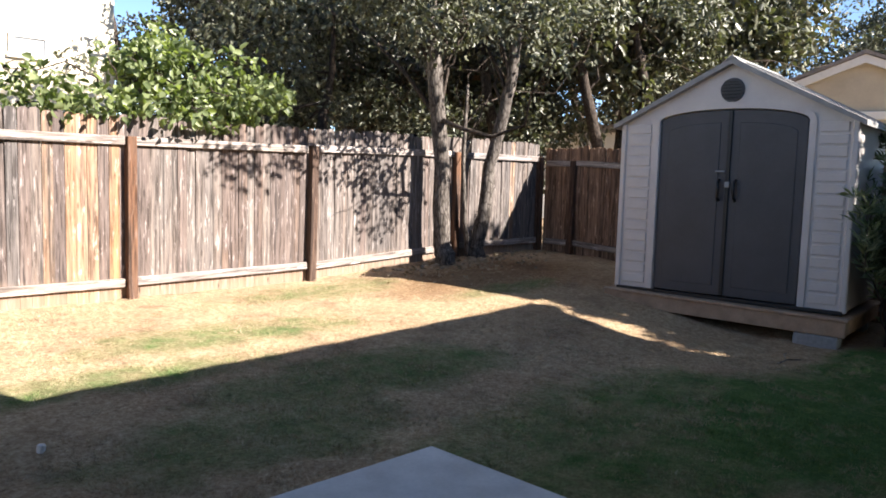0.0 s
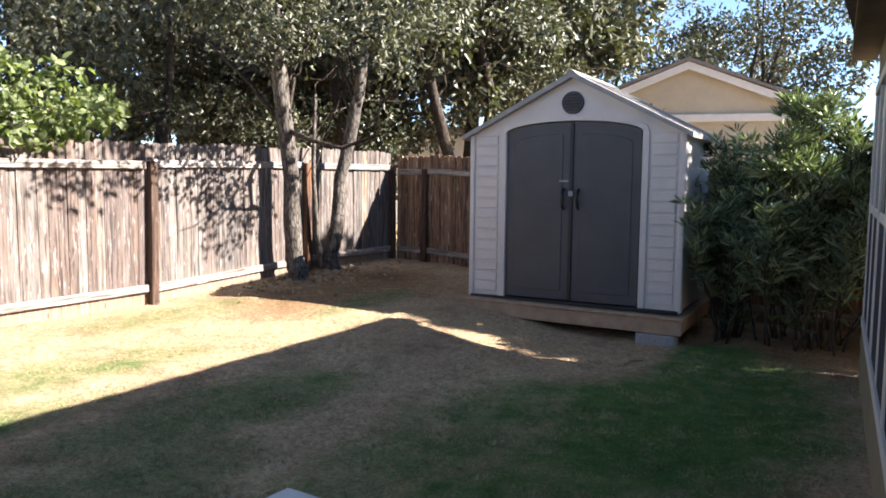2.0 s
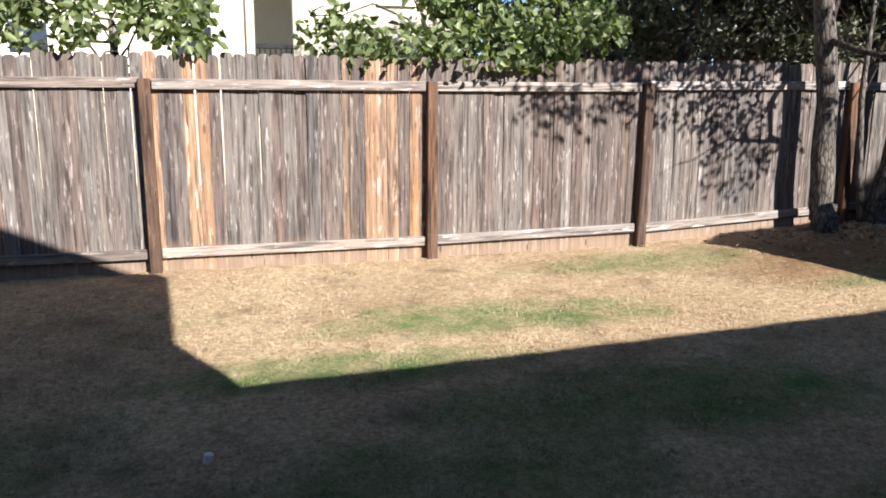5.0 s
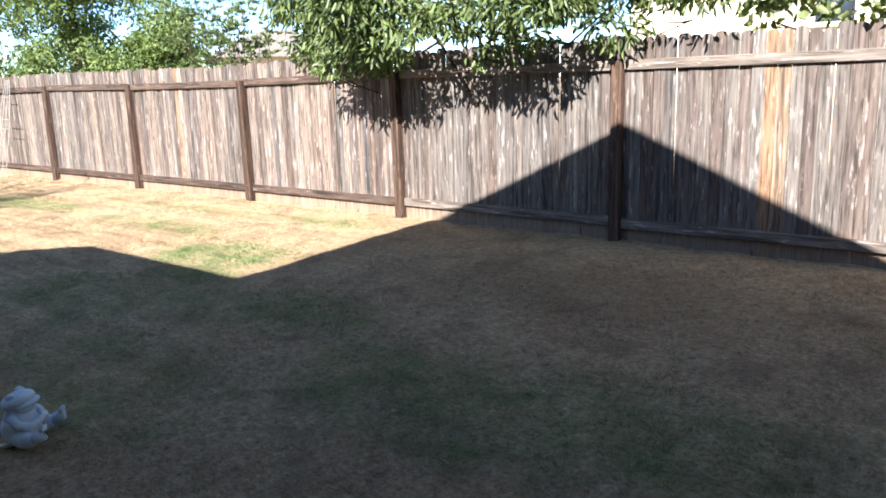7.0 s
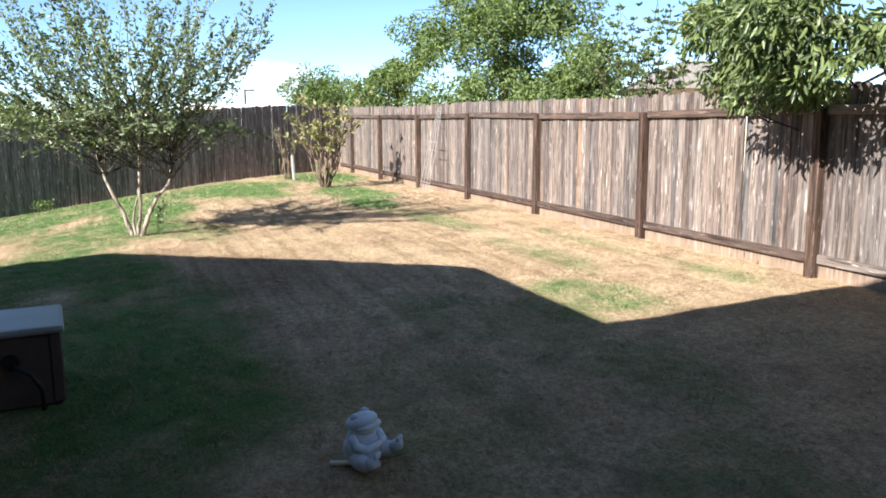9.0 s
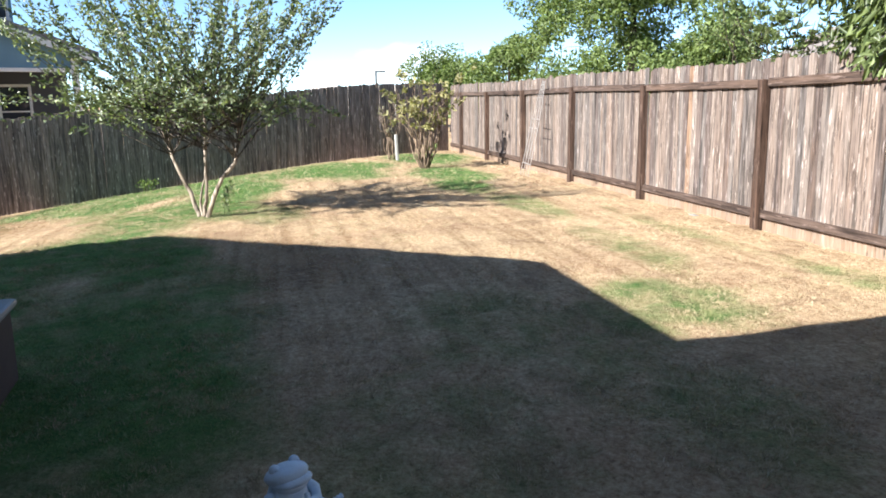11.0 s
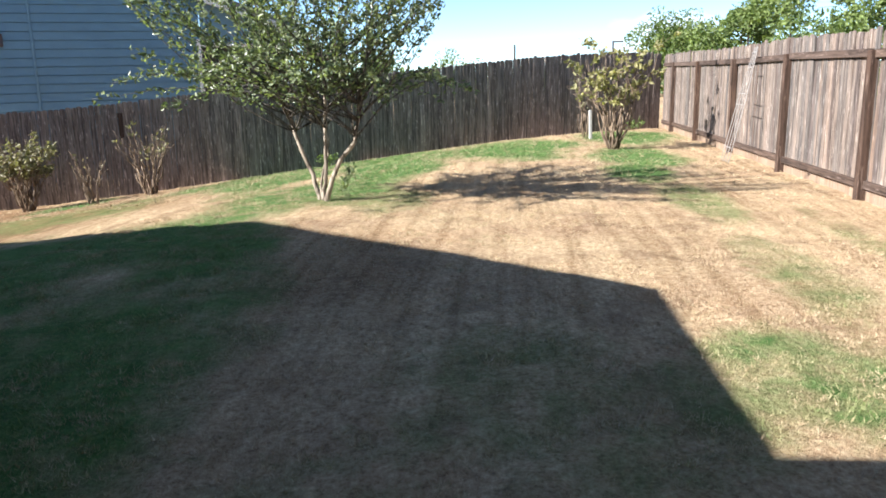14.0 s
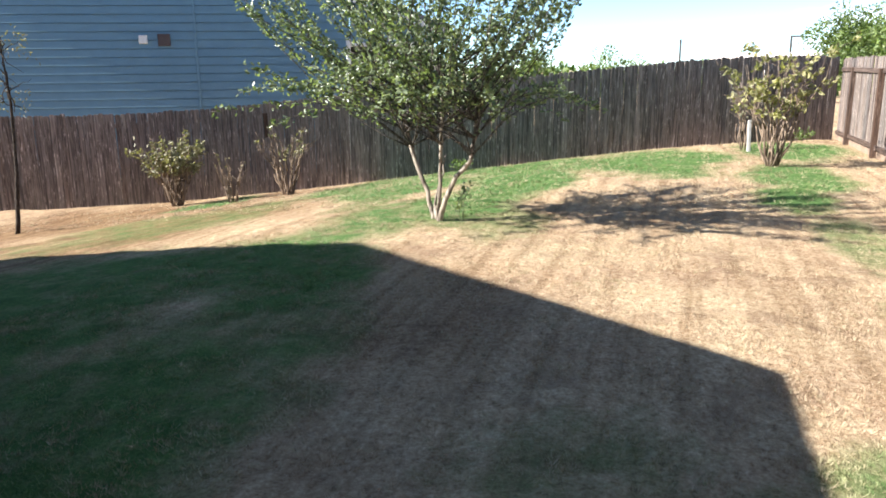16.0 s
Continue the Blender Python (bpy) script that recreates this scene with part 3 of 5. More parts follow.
bm = bmesh.new()
add_box(bm, (-5.6, -0.2, -0.3), (0, -0.02, 0.42), WING)
add_box(bm, (-5.6, -0.2, 2.25), (0, -0.02, 2.72), WING)
for x0, x1 in ((-5.6, -5.20), (-0.35, 0)):
    add_box(bm, (x0, -0.2, 0.42), (x1, -0.02, 2.25), WING)
add_box(bm, (-0.2, -6.0, -0.3), (0, -0.2, 2.72), WING)
add_box(bm, (-5.6, -6.0, -0.3), (-5.9, -0.2, 2.72), WING)
part("wall", bm, M_OLIVE, house)
part("inner_wall", box((-5.9, -0.9, 0.0), (-0.2, -0.85, 2.7), 0, WING), M_SOFFIT, house)
for k in range(3):
    x0 = -5.20 + k * 1.617
    win = part("window", box((x0, -0.16, 0.42), (x0 + 0.06, 0.004, 2.25), 0.004, WING), M_FRAME, house)
    for nm, lo, hi in (("window_frame", (x0 + 1.557, -0.16, 0.42), (x0 + 1.617, 0.004, 2.25)), ("window_sill", (x0, -0.16, 0.36), (x0 + 1.617, 0.012, 0.43)),
                       ("window_head", (x0, -0.16, 2.24), (x0 + 1.617, 0.010, 2.31)), ("meeting_rail", (x0 + 0.06, -0.12, 1.30), (x0 + 1.557, -0.002, 1.36)),
                       ("mullion", (x0 + 0.78, -0.12, 0.43), (x0 + 0.85, 0.001, 2.24))):
        part(nm, box(lo, hi, 0.004, WING), M_FRAME, win)
    part("pane", box((x0 + 0.06, -0.016, 1.36), (x0 + 1.557, -0.010, 2.24), 0, WING), M_GLASS, win)
    part("insect_screen", box((x0 + 0.06, -0.012, 0.43), (x0 + 1.557, -0.007, 1.30), 0, WING), M_SCREEN, win, "dark insect screen")
SIDING = prism([(-0.017, 0.0), (0.0, 0.0), (0.0, 0.178), (-0.006, 0.178)], 0.0, 1.0)
siding_me = bpy.data.meshes.new("siding_board")
SIDING.to_mesh(siding_me)
SIDING.free()
for k in range(16):      # lapped boards on the near end and under the windows
    z = -0.22 + k * 0.18
    for x0, x1 in (((-5.775, 0.0),) if z < 0.2 else ((-5.775, -5.215),)):
        link("siding_board", siding_me, M_OLIVE, house).matrix_basis = WING @ pose(x1, -0.018, z, 0, 0, 90) @ Matrix.Diagonal((-1, x1 - x0, 1, 1))
part("corner_board", box((-5.95, -0.2, -0.3), (-5.78, 0.03, 2.66), 0.006, WING), M_WHITE, house)
roof_slab([(4.9, -6.90, 2.86), (10.06, -6.58, 2.86), (10.8, -13.5, 5.8), (4.9, -14.0, 5.8)], 0.14, M_SHINGLE, house)
part("soffit", box((-4.4, -0.02, 2.66), (0.6, 0.16, 2.712), 0, WING), M_SOFFIT, house)
part("fascia", box((-4.4, 0.16, 2.62), (0.62, 0.19, 2.80), 0, WING), M_SOFFIT, house)
part("side_soffit", box((0.005, -6.0, 2.66), (0.52, -0.03, 2.715), 0, WING), M_SOFFIT, house)
# main body with a west gable end
roof_slab([(-2.30, -6.52, 2.72), (4.9, -6.55, 2.72), (4.9, -14.9, 6.14), (-2.30, -14.9, 6.14)], 0.14, M_SHINGLE, house)
roof_slab([(-2.30, -14.9, 6.14), (10.8, -14.9, 6.14), (10.8, -23.3, 2.72), (-2.30, -23.3, 2.72)], 0.14, M_SHINGLE, house)
bm = bmesh.new()
add_box(bm, (-2.0, -7.15, -0.4), (0.0, -6.97, 2.62))
add_box(bm, (0.0, -9.6, -0.4), (3.8, -9.42, 2.95))
add_box(bm, (-0.1, -9.6, -0.4), (0.08, -7.15, 2.62))
add_box(bm, (-2.0, -22.6, -0.4), (10.6, -22.4, 2.7))
part("wall", bm, M_OLIVE, house)
part("gable_wall", prism([(-22.5, -0.6), (-7.0, -0.6), (-7.0, 2.5), (-14.9, 5.9), (-22.5, 2.8)], -0.1, 0.1), M_OLIVE, house).matrix_basis = pose(-2.1, 0, 0, 0, 0, 90)
part("side_wall", box((10.4, -22.4, -0.4), (10.6, -12.9, 5.0)), M_OLIVE, house)
# gabled roof over the patio
PY0, PY1, PXM = -4.72, -9.6, 2.35
roof_slab([(0.12, PY0, 3.3), (PXM, PY0, 4.38), (PXM + 0.3, PY1, 4.38), (0.35, PY1, 3.3)], 0.12, M_SHINGLE, house)
roof_slab([(PXM, PY0, 4.38), (4.77, PY0, 3.255), (4.92, -6.45, 3.255), (5.0, PY1, 3.255), (PXM + 0.3, PY1, 4.38)], 0.12, M_SHINGLE, house)
part("patio_gable", prism([(0.4, 3.2), (4.4, 3.2), (PXM, 4.2)], PY0 - 0.35, PY0 - 0.25), M_OLIVE, house)
part("patio_gable_side", box((4.82, -9.5, 2.5), (4.99, -6.6, 3.28)), M_OLIVE, house)
part("patio_gable_side", box((0.36, -9.5, 2.5), (0.54, -6.65, 3.28)), M_OLIVE, house)

# ---- shed ----
SHED = pose(9.56, -3.93, 0.185, 0, 0, -84.5)      # its own x runs along the front towards the house, y goes into it
shed = holder("shed", SHED, "light grey plastic garden shed with charcoal double doors", "shed")
HW, WALL, PEAK, DEEP = 1.18, 1.84, 2.43, 1.45
# front wall with the arched door opening
arch = [(0.76 * math.cos(a), 1.86 + 0.12 * math.sin(a)) for a in [math.pi * k / 12 for k in range(13)]]
front = [(-HW, 0), (-0.76, 0)] + arch[::-1] + [(0.76, 0), (HW, 0), (HW, WALL), (0, PEAK), (-HW, WALL)]
part("front_wall", prism(front, 0.0, 0.06), M_SHED, shed)
for sx in (-1, 1):
    x0, x1 = (0.86, HW - 0.06) if sx > 0 else (-HW + 0.06, -0.86)
    for k in range(15):
        z = 0.07 + k * 0.119
        part("siding_panel", box((x0, -0.012, z), (x1, 0.002, z + 0.096), 0.006), M_SHED, shed)
    part("corner_trim", box((sx * HW - 0.03, -0.02, 0), (sx * HW + 0.03, 0.05, WALL), 0.01), M_SHED, shed)
    part("side_wall", box((sx * HW - 0.05 if sx > 0 else sx * HW, 0.06, 0), (sx * HW if sx > 0 else sx * HW + 0.05, DEEP, WALL - 0.02), 0.006), M_SHED, shed)
part("back_wall", prism([(-HW, 0), (HW, 0), (HW, WALL), (0, PEAK), (-HW, WALL)], DEEP - 0.06, DEEP), M_SHED, shed)
outer = [(0.83 * math.cos(a), 1.865 + 0.185 * math.sin(a)) for a in [math.pi * k / 14 for k in range(15)]]
part("door_surround", prism([(0.765, 0.0), (0.83, 0.0)] + outer + [(-0.83, 0.0), (-0.765, 0.0)] + [(0.765 * math.cos(a), 1.862 + 0.122 * math.sin(a)) for a in [math.pi - math.pi * k / 14 for k in range(15)]], -0.018, 0.0), M_SHED, shed)
part("sill", box((-HW, -0.03, -0.02), (HW, 0.06, 0.02), 0.005), M_BLACK, shed)
for sx in (-1, 1):
    half = [(0.012, 0.03)] + [(0.75, 0.03)] + [(0.75 * math.cos(a), 1.855 + 0.115 * math.sin(a)) for a in [math.pi / 2 * k / 8 for k in range(8)]] + [(0.012, 1.97)]
    half = [(sx * x, z) for x, z in half]
    door = part("door", prism(half, 0.012, 0.05, 0.004), M_SHED_DOOR, shed, "charcoal plastic door leaf")
    ins = [(0.10, 0.13), (0.66, 0.13)] + [(0.10 + 0.56 * math.cos(a), 1.74 + 0.10 * math.sin(a)) for a in [math.pi / 2 * k / 6 for k in range(7)]]
    part("door_panel", prism([(sx * x, z) for x, z in ins], 0.004, 0.014, 0.004), M_SHED_DOOR, door)
    bm = bmesh.new()
    tube(bm, [(sx * 0.085, 0.01, 1.03), (sx * 0.085, -0.035, 1.06), (sx * 0.078, -0.05, 1.14), (sx * 0.085, -0.035, 1.22), (sx * 0.085, 0.01, 1.25)], [0.014, 0.016, 0.017, 0.016, 0.014], 8)
    part("handle", bm, M_BLACK, door, "black plastic pull handle", True)
part("centre_strip", box((-0.02, -0.004, 0.03), (0.02, 0.014, 1.965), 0.004), M_BLACK, shed)
part("hasp", box((-0.13, -0.016, 1.325), (-0.03, 0.012, 1.345), 0.003), M_BLOCK, shed, "small metal hasp")
part("padlock", box((-0.02, -0.03, 1.17), (0.03, -0.004, 1.23), 0.005), M_BLOCK, shed, "small metal padlock")
bm = bmesh.new()
bmesh.ops.create_cone(bm, cap_ends=True, segments=32, radius1=0.125, radius2=0.118, depth=0.03, matrix=pose(0, -0.012, 2.17, 90, 0, 0))
vent = part("vent", bm, M_SHED_DOOR, shed, "round dark gable vent")
for k in range(6):
    z = 2.09 + k * 0.032
    w = math.sqrt(max(0.0, 0.105 ** 2 - (z - 2.17) ** 2))
    part("slat", box((-w, -0.045, z - 0.006), (w, -0.024, z + 0.004), 0.002), M_BLACK, vent)
for sx in (-1, 1):
    o = [(0, PEAK + 0.0), (sx * (HW + 0.10), WALL - 0.055), (sx * (HW + 0.10), WALL - 0.005), (0, PEAK + 0.06)]
    part("roof_panel", prism(o, -0.09, DEEP + 0.08), M_SHED_ROOF, shed)
    for k in range(5):
        yy = 0.10 + k * 0.3
        o2 = [(sx * 0.03, PEAK + 0.045), (sx * (HW + 0.08), WALL + 0.003), (sx * (HW + 0.08), WALL + 0.018), (sx * 0.03, PEAK + 0.06)]
        part("roof_rib", prism(o2, yy, yy + 0.05), M_SHED_ROOF, shed)
part("ridge_cap", prism([(-0.10, PEAK + 0.01), (0, PEAK + 0.085), (0.10, PEAK + 0.01), (0, PEAK + 0.055)], -0.10, DEEP + 0.09), M_SHED_ROOF, shed)

deck = holder("shed_platform", SHED @ pose(0, 0, 0, 0, 0.6, 0), "worn treated-timber platform under the shed", "platform")
part("deck_board", box((-HW - 0.10, -0.14, -0.05), (HW + 0.08, 0.02, -0.02), 0.006), M_DECK, deck)
part("deck_board", box((-HW - 0.10, 0.03, -0.05), (HW + 0.08, DEEP + 0.1, -0.022), 0.006), M_DECK, deck)
part("front_joist", box((-HW - 0.10, -0.12, -0.205), (HW + 0.06, -0.08, -0.052), 0.006), M_DECK, deck)
for sx in (-1, 1):
    part("side_joist", box((sx * (HW + 0.03) - 0.02, -0.078, -0.205), (sx * (HW + 0.03) + 0.02, DEEP + 0.08, -0.052), 0.006), M_DECK, deck)
bm = box((0.78, -0.13, -0.36), (1.18, 0.07, -0.222), 0.01)
blk = part("concrete_block", bm, M_BLOCK)
blk.matrix_world = SHED
tagged(blk, "grey concrete block propping up the platform corner", "block")
blk2 = part("concrete_block", box((0.78, 1.1, -0.345), (1.18, 1.3, -0.222), 0.01), M_BLOCK)
blk2.matrix_world = SHED
tagged(blk2, "grey concrete block propping up the platform corner", "block")

# ---- trees ----
def crown(name, parent, rng, blobs, n, length, width, mat, droop=0.3, shell=0.55, label=""):
    c, d = blob_points(rng, blobs, n, shell)
    way = d * 0.7 + rng.normal(size=(n, 3)) * 0.7
    way[:, 2] -= droop
    me = leaves_mesh(name, c, way, length, width, rng)
    return link(name, me, mat, parent, label)


def tree(name, label, category, base, trunks, limbs, blobs, n, length, width, mat, bark, seed, droop=0.3, shell=0.5, group="", sides=8, broken=(0.28, 0.72)):
    """trunks: runs of (dx, dy, dz, r); limbs: how many grow out to the crown's clumps."""
    rng = np.random.default_rng(seed)
    bx, by = base[0], base[1]
    bz = base[2] if len(base) > 2 else lift(bx, by)
    t = holder(name, pose(bx, by, bz), label, category, group)
    tops = []
    for run in trunks:
        bm = bmesh.new()
        pts = [Vector(q[:3]) for q in run]
        fine, rad = [], []
        for i in range(len(pts) - 1):
            for k in range(4):
                f = k / 4
                fine.append(pts[i].lerp(pts[i + 1], f) + Vector(rng.normal(size=3)) * run[i][3] * 0.10)
                rad.append((run[i][3] * (1 - f) + run[i + 1][3] * f) * rng.uniform(0.94, 1.06))
        fine.append(pts[-1])
        rad.append(run[-1][3])
        tube(bm, fine, rad, sides + 2)
        part("trunk", bm, bark, t, "", True)
        tops += [(Vector(fine[i]), rad[i]) for i in range(len(fine) // 2, len(fine))]
    for k in range(limbs):
        bm = bmesh.new()
        bl = blobs[k % len(blobs)]
        p, r = tops[int(rng.integers(len(tops)))]
        tip = Vector(bl[:3]) + Vector(rng.normal(size=3) * np.array(bl[3:]) * 0.35)
        pts = grow(bm, rng, p, tip, max(0.010, r * 0.38), 0.005, 0.5, 6, 6)
        for _ in range(2):
            q = pts[int(rng.integers(2, len(pts)))]
            grow(bm, rng, q, q + Vector(rng.normal(size=3) * np.array(bl[3:]) * 0.45), 0.010, 0.003, 0.4, 4, 5)
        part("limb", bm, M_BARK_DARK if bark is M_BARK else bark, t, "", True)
    if n:
        blobs = [(q[0] + o[0] * q[3], q[1] + o[1] * q[4], q[2] + o[2] * q[5], q[3] * k, q[4] * k, q[5] * k)
                 for q in blobs for o, k in zip(rng.normal(size=(5, 3)) * 0.5, rng.uniform(*broken, 5))]      # each clump breaks into uneven smaller ones
        crown("crown", t, rng, blobs, n, length, width, mat, droop, shell)
    return t


# pair of oaks inside the fence corner
tree("oak_tree", "rough-barked live oak leaning over the fence", "tree", (9.09, -0.33), [[(0, 0, -0.05, 0.16), (-0.05, 0.05, 0.25, 0.115), (-0.06, 0.05, 1.3, 0.105), (-0.22, 0.1, 2.5, 0.10), (-0.15, 0.3, 4.2, 0.07), (-0.3, 0.5, 6.0, 0.03)]], 16,
     [(-0.5, 0.6, 4.6, 1.6, 1.4, 1.3), (0.9, 1.2, 5.6, 1.8, 1.6, 1.5), (-1.6, 1.4, 5.4, 1.5, 1.3, 1.4), (-0.4, 0.3, 3.4, 1.2, 0.8, 0.6), (0.3, -0.4, 6.6, 2.0, 1.5, 1.3), (-1.6, 0.6, 3.5, 1.0, 0.7, 0.6), (0.1, -2.2, 2.95, 0.9, 0.7, 0.35), (-0.2, -1.2, 2.95, 0.7, 0.6, 0.35), (0.7, -3.0, 3.3, 0.8, 0.6, 0.4), (-0.5, -2.4, 4.4, 1.3, 0.9, 0.7), (-0.2, 0.2, 3.1, 0.9, 0.6, 0.4), (0.5, 0.3, 4.2, 1.0, 0.9, 0.7)], 19000, 0.085, 0.05, M_LEAF_OAK, M_BARK, 11, sides=12)
tree("oak_tree", "rough-barked live oak leaning over the fence", "tree", (9.86, -0.20), [[(-0.03, 0.02, -0.05, 0.15), (0.0, 0.0, 0.25, 0.10), (0.06, -0.05, 0.7, 0.092), (0.09, -0.09, 1.3, 0.088), (0.19, -0.2, 1.9, 0.082), (0.27, -0.3, 2.6, 0.075), (0.42, -0.25, 4.0, 0.055), (0.5, 0.2, 5.6, 0.03)],
      [(-0.12, 0.04, -0.05, 0.05), (-0.22, 0.06, 0.5, 0.035), (-0.30, 0.05, 1.3, 0.03), (-0.2, 0.1, 2.4, 0.02)]], 14,
     [(0.9, 0.4, 4.4, 1.4, 1.3, 1.1), (1.6, 1.4, 5.4, 1.7, 1.4, 1.4), (0.2, 0.6, 3.6, 1.2, 0.8, 0.7), (1.2, -0.6, 6.4, 2.0, 1.6, 1.4), (0.6, 0.2, 3.3, 1.0, 0.8, 0.5), (1.5, -0.2, 3.9, 1.1, 0.9, 0.7)], 15000, 0.085, 0.05, M_LEAF_OAK, M_BARK, 12, sides=12)
# woods beyond the fence
for k, (x, y, h, r, seed) in enumerate([(10.6, 6.2, 5.6, 1.6, 1), (9.8, 9.2, 7.2, 2.2, 16), (9.2, 3.4, 4.6, 2.0, 2), (11.6, 4.2, 6.2, 2.4, 3), (13.8, 2.2, 6.4, 2.4, 4), (14.8, 0.6, 6.6, 2.3, 5), (17.0, 1.0, 7.6, 3.0, 6),
                                        (34.0, -1.0, 10.5, 4.6, 7), (29.0, -7.6, 9.5, 4.0, 8), (31.0, -13.0, 9.0, 4.2, 9), (13.2, 8.5, 7.5, 3.2, 10), (16.0, 7.0, 8.5, 3.5, 13), (20.0, 4.2, 8.8, 3.4, 14), (35.0, 6.0, 10.0, 4.4, 15)]):
    rng = np.random.default_rng(100 + seed)
    bl = [(rng.normal() * r * 0.5, rng.normal() * r * 0.45, h * rng.uniform(0.45, 1.0), r * rng.uniform(0.4, 0.65), r * rng.uniform(0.4, 0.65), r * rng.uniform(0.3, 0.5)) for _ in range(9)]
    low = [(rng.normal() * r * 0.5, rng.normal() * r * 0.4, h * rng.uniform(0.25, 0.45), r * 0.45, r * 0.45, r * 0.35) for _ in range(3 if k < 5 else 1)]
    stems = [[(dx, dy, -0.1, 0.15), (dx * 1.3 + rng.normal() * 0.12, dy * 1.5, h * 0.22, 0.13), (dx * 2.6, dy * 2.2 + rng.normal() * 0.2, h * 0.45, 0.10), (dx * 3.2 + rng.normal() * 0.35, dy * 3.0, h * 0.66, 0.06), (dx * 4.2 + rng.normal() * 0.4, dy * 3.4, h * 0.88, 0.025)] for dx, dy in [(0.08, -0.1), (0.35, 0.2), (-0.4, 0.1)]]
    tree("oak_tree", "dark multi-stemmed live oak beyond the fence", "tree", (x, y, 0.0), stems, 12, bl + low, 15000 if k < 2 else 13000, 0.115 if r < 3 else 0.19, 0.065 if r < 3 else 0.11, M_LEAF_OAK, M_BARK_DARK, 20 + seed, group="oaks beyond the fence")
# broad-leaved tree hanging over the fence
tree("mulberry_tree", "bright broad-leaved tree hanging over the fence", "tree", (5.6, 1.2, 0.0), [[(0, 0, -0.1, 0.10), (0.0, -0.1, 1.2, 0.08), (-0.1, -0.3, 2.4, 0.04)]], 14,
     [(0.1, -0.9, 2.1, 0.9, 0.5, 0.4), (-0.8, -0.8, 2.15, 0.75, 0.5, 0.38), (0.7, -0.8, 2.2, 0.65, 0.5, 0.36), (0.35, -0.5, 2.4, 0.65, 0.6, 0.32), (-0.5, -0.6, 2.4, 0.55, 0.5, 0.32), (0.2, -1.28, 1.86, 0.26, 0.12, 0.12), (-1.3, -0.8, 2.1, 0.4, 0.3, 0.3)], 2500, 0.10, 0.072, M_LEAF_BROAD, M_BARK, 41, 0.5)
tree("mulberry_tree", "small broad-leaved shoots above the fence", "tree", (2.3, 1.0, 0.0), [[(0, 0, -0.1, 0.06), (0.0, -0.1, 1.4, 0.05), (0.0, -0.2, 2.2, 0.03)]], 8,
     [(-0.5, -0.6, 2.25, 0.5, 0.35, 0.3), (0.4, -0.6, 2.3, 0.55, 0.35, 0.35), (0.0, -0.3, 2.6, 0.8, 0.4, 0.3), (-1.0, -0.9, 1.95, 0.3, 0.18, 0.15)], 1200, 0.10, 0.072, M_LEAF_BROAD, M_BARK, 42, 0.5)
# peach tree over the fence
tree("peach_tree", "leafy peach tree drooping over the fence", "tree", (-1.6, 1.28, 0.0), [[(0, 0, -0.1, 0.10), (0.1, -0.2, 1.1, 0.08), (0.0, -0.5, 2.3, 0.05)]], 18,
     [(-1.6, -1.5, 2.35, 0.9, 0.6, 0.45), (-0.7, -1.95, 2.2, 0.8, 0.55, 0.45), (0.3, -2.0, 2.15, 0.8, 0.5, 0.45), (1.2, -1.6, 2.3, 0.8, 0.5, 0.4), (2.1, -1.3, 2.35, 0.6, 0.4, 0.35), (0.2, -1.2, 2.9, 1.6, 0.9, 0.6), (-1.5, -1.0, 3.0, 1.1, 0.8, 0.6), (0.1, -2.1, 1.88, 0.5, 0.3, 0.25), (-2.3, -1.3, 2.5, 0.5, 0.4, 0.4), (-0.9, -1.75, 1.80, 0.6, 0.25, 0.2), (0.9, -1.7, 1.85, 0.5, 0.25, 0.2)], 15000, 0.11, 0.033, M_LEAF_PEACH, M_BARK, 43, 0.9)

# oleander between the shed and the house
def blade_bush(name, label, base, spots, n, length, width, mat, seed, category="bush", top=2.4, loose=0.06, twig=0.22, sway=0.22):
    """Arching canes with whorls of long narrow leaves, thickest towards their tips."""
    rng = np.random.default_rng(seed)
    bz = lift(*base)
    t = holder(name, pose(base[0], base[1], bz), label, category)
    cs, ws = [], []
    for k, (dx, dy, h) in enumerate(spots):
        bm = bmesh.new()
        lean = rng.normal(size=2) * sway
        pts = grow(bm, rng, (dx * 0.55, dy * 0.55, -0.05), (dx + lean[0], dy + lean[1], h), 0.014, 0.004, 0.35, 8, 5)
        twigs = [pts]
        for _ in range(4):
            q = pts[int(rng.integers(3, 8))]
            twigs.append(grow(bm, rng, q, q + Vector(rng.normal(size=3) * np.array([twig, twig, 0.08]) + np.array([0, 0, 0.26])), 0.007, 0.003, 0.3, 5, 4))
        part("cane", bm, M_BARK_DARK, t, "", True)
        whorls = max(6, n // len(spots) // 9)
        for _ in range(whorls):
            run = twigs[int(rng.integers(len(twigs)))]
            f = rng.beta(top, 1.0) * (len(run) - 1.01)
            i = int(f)
            c = run[i].lerp(run[i + 1], f - i) + Vector(rng.normal(size=3)) * loose
            up = (run[i + 1] - run[i]).normalized()
            a = rng.uniform(0, 2 * math.pi, 9)
            w = np.stack([np.cos(a), np.sin(a), rng.uniform(-0.25, 0.9, 9)], 1) + np.array(up) * 0.55
            cs.append(np.tile(np.array(c), (9, 1)) + w * 0.012)
            ws.append(w)
    me = leaves_mesh("foliage", np.concatenate(cs), np.concatenate(ws), length, width, rng, 0.15)
    link("foliage", me, mat, t)
    return t


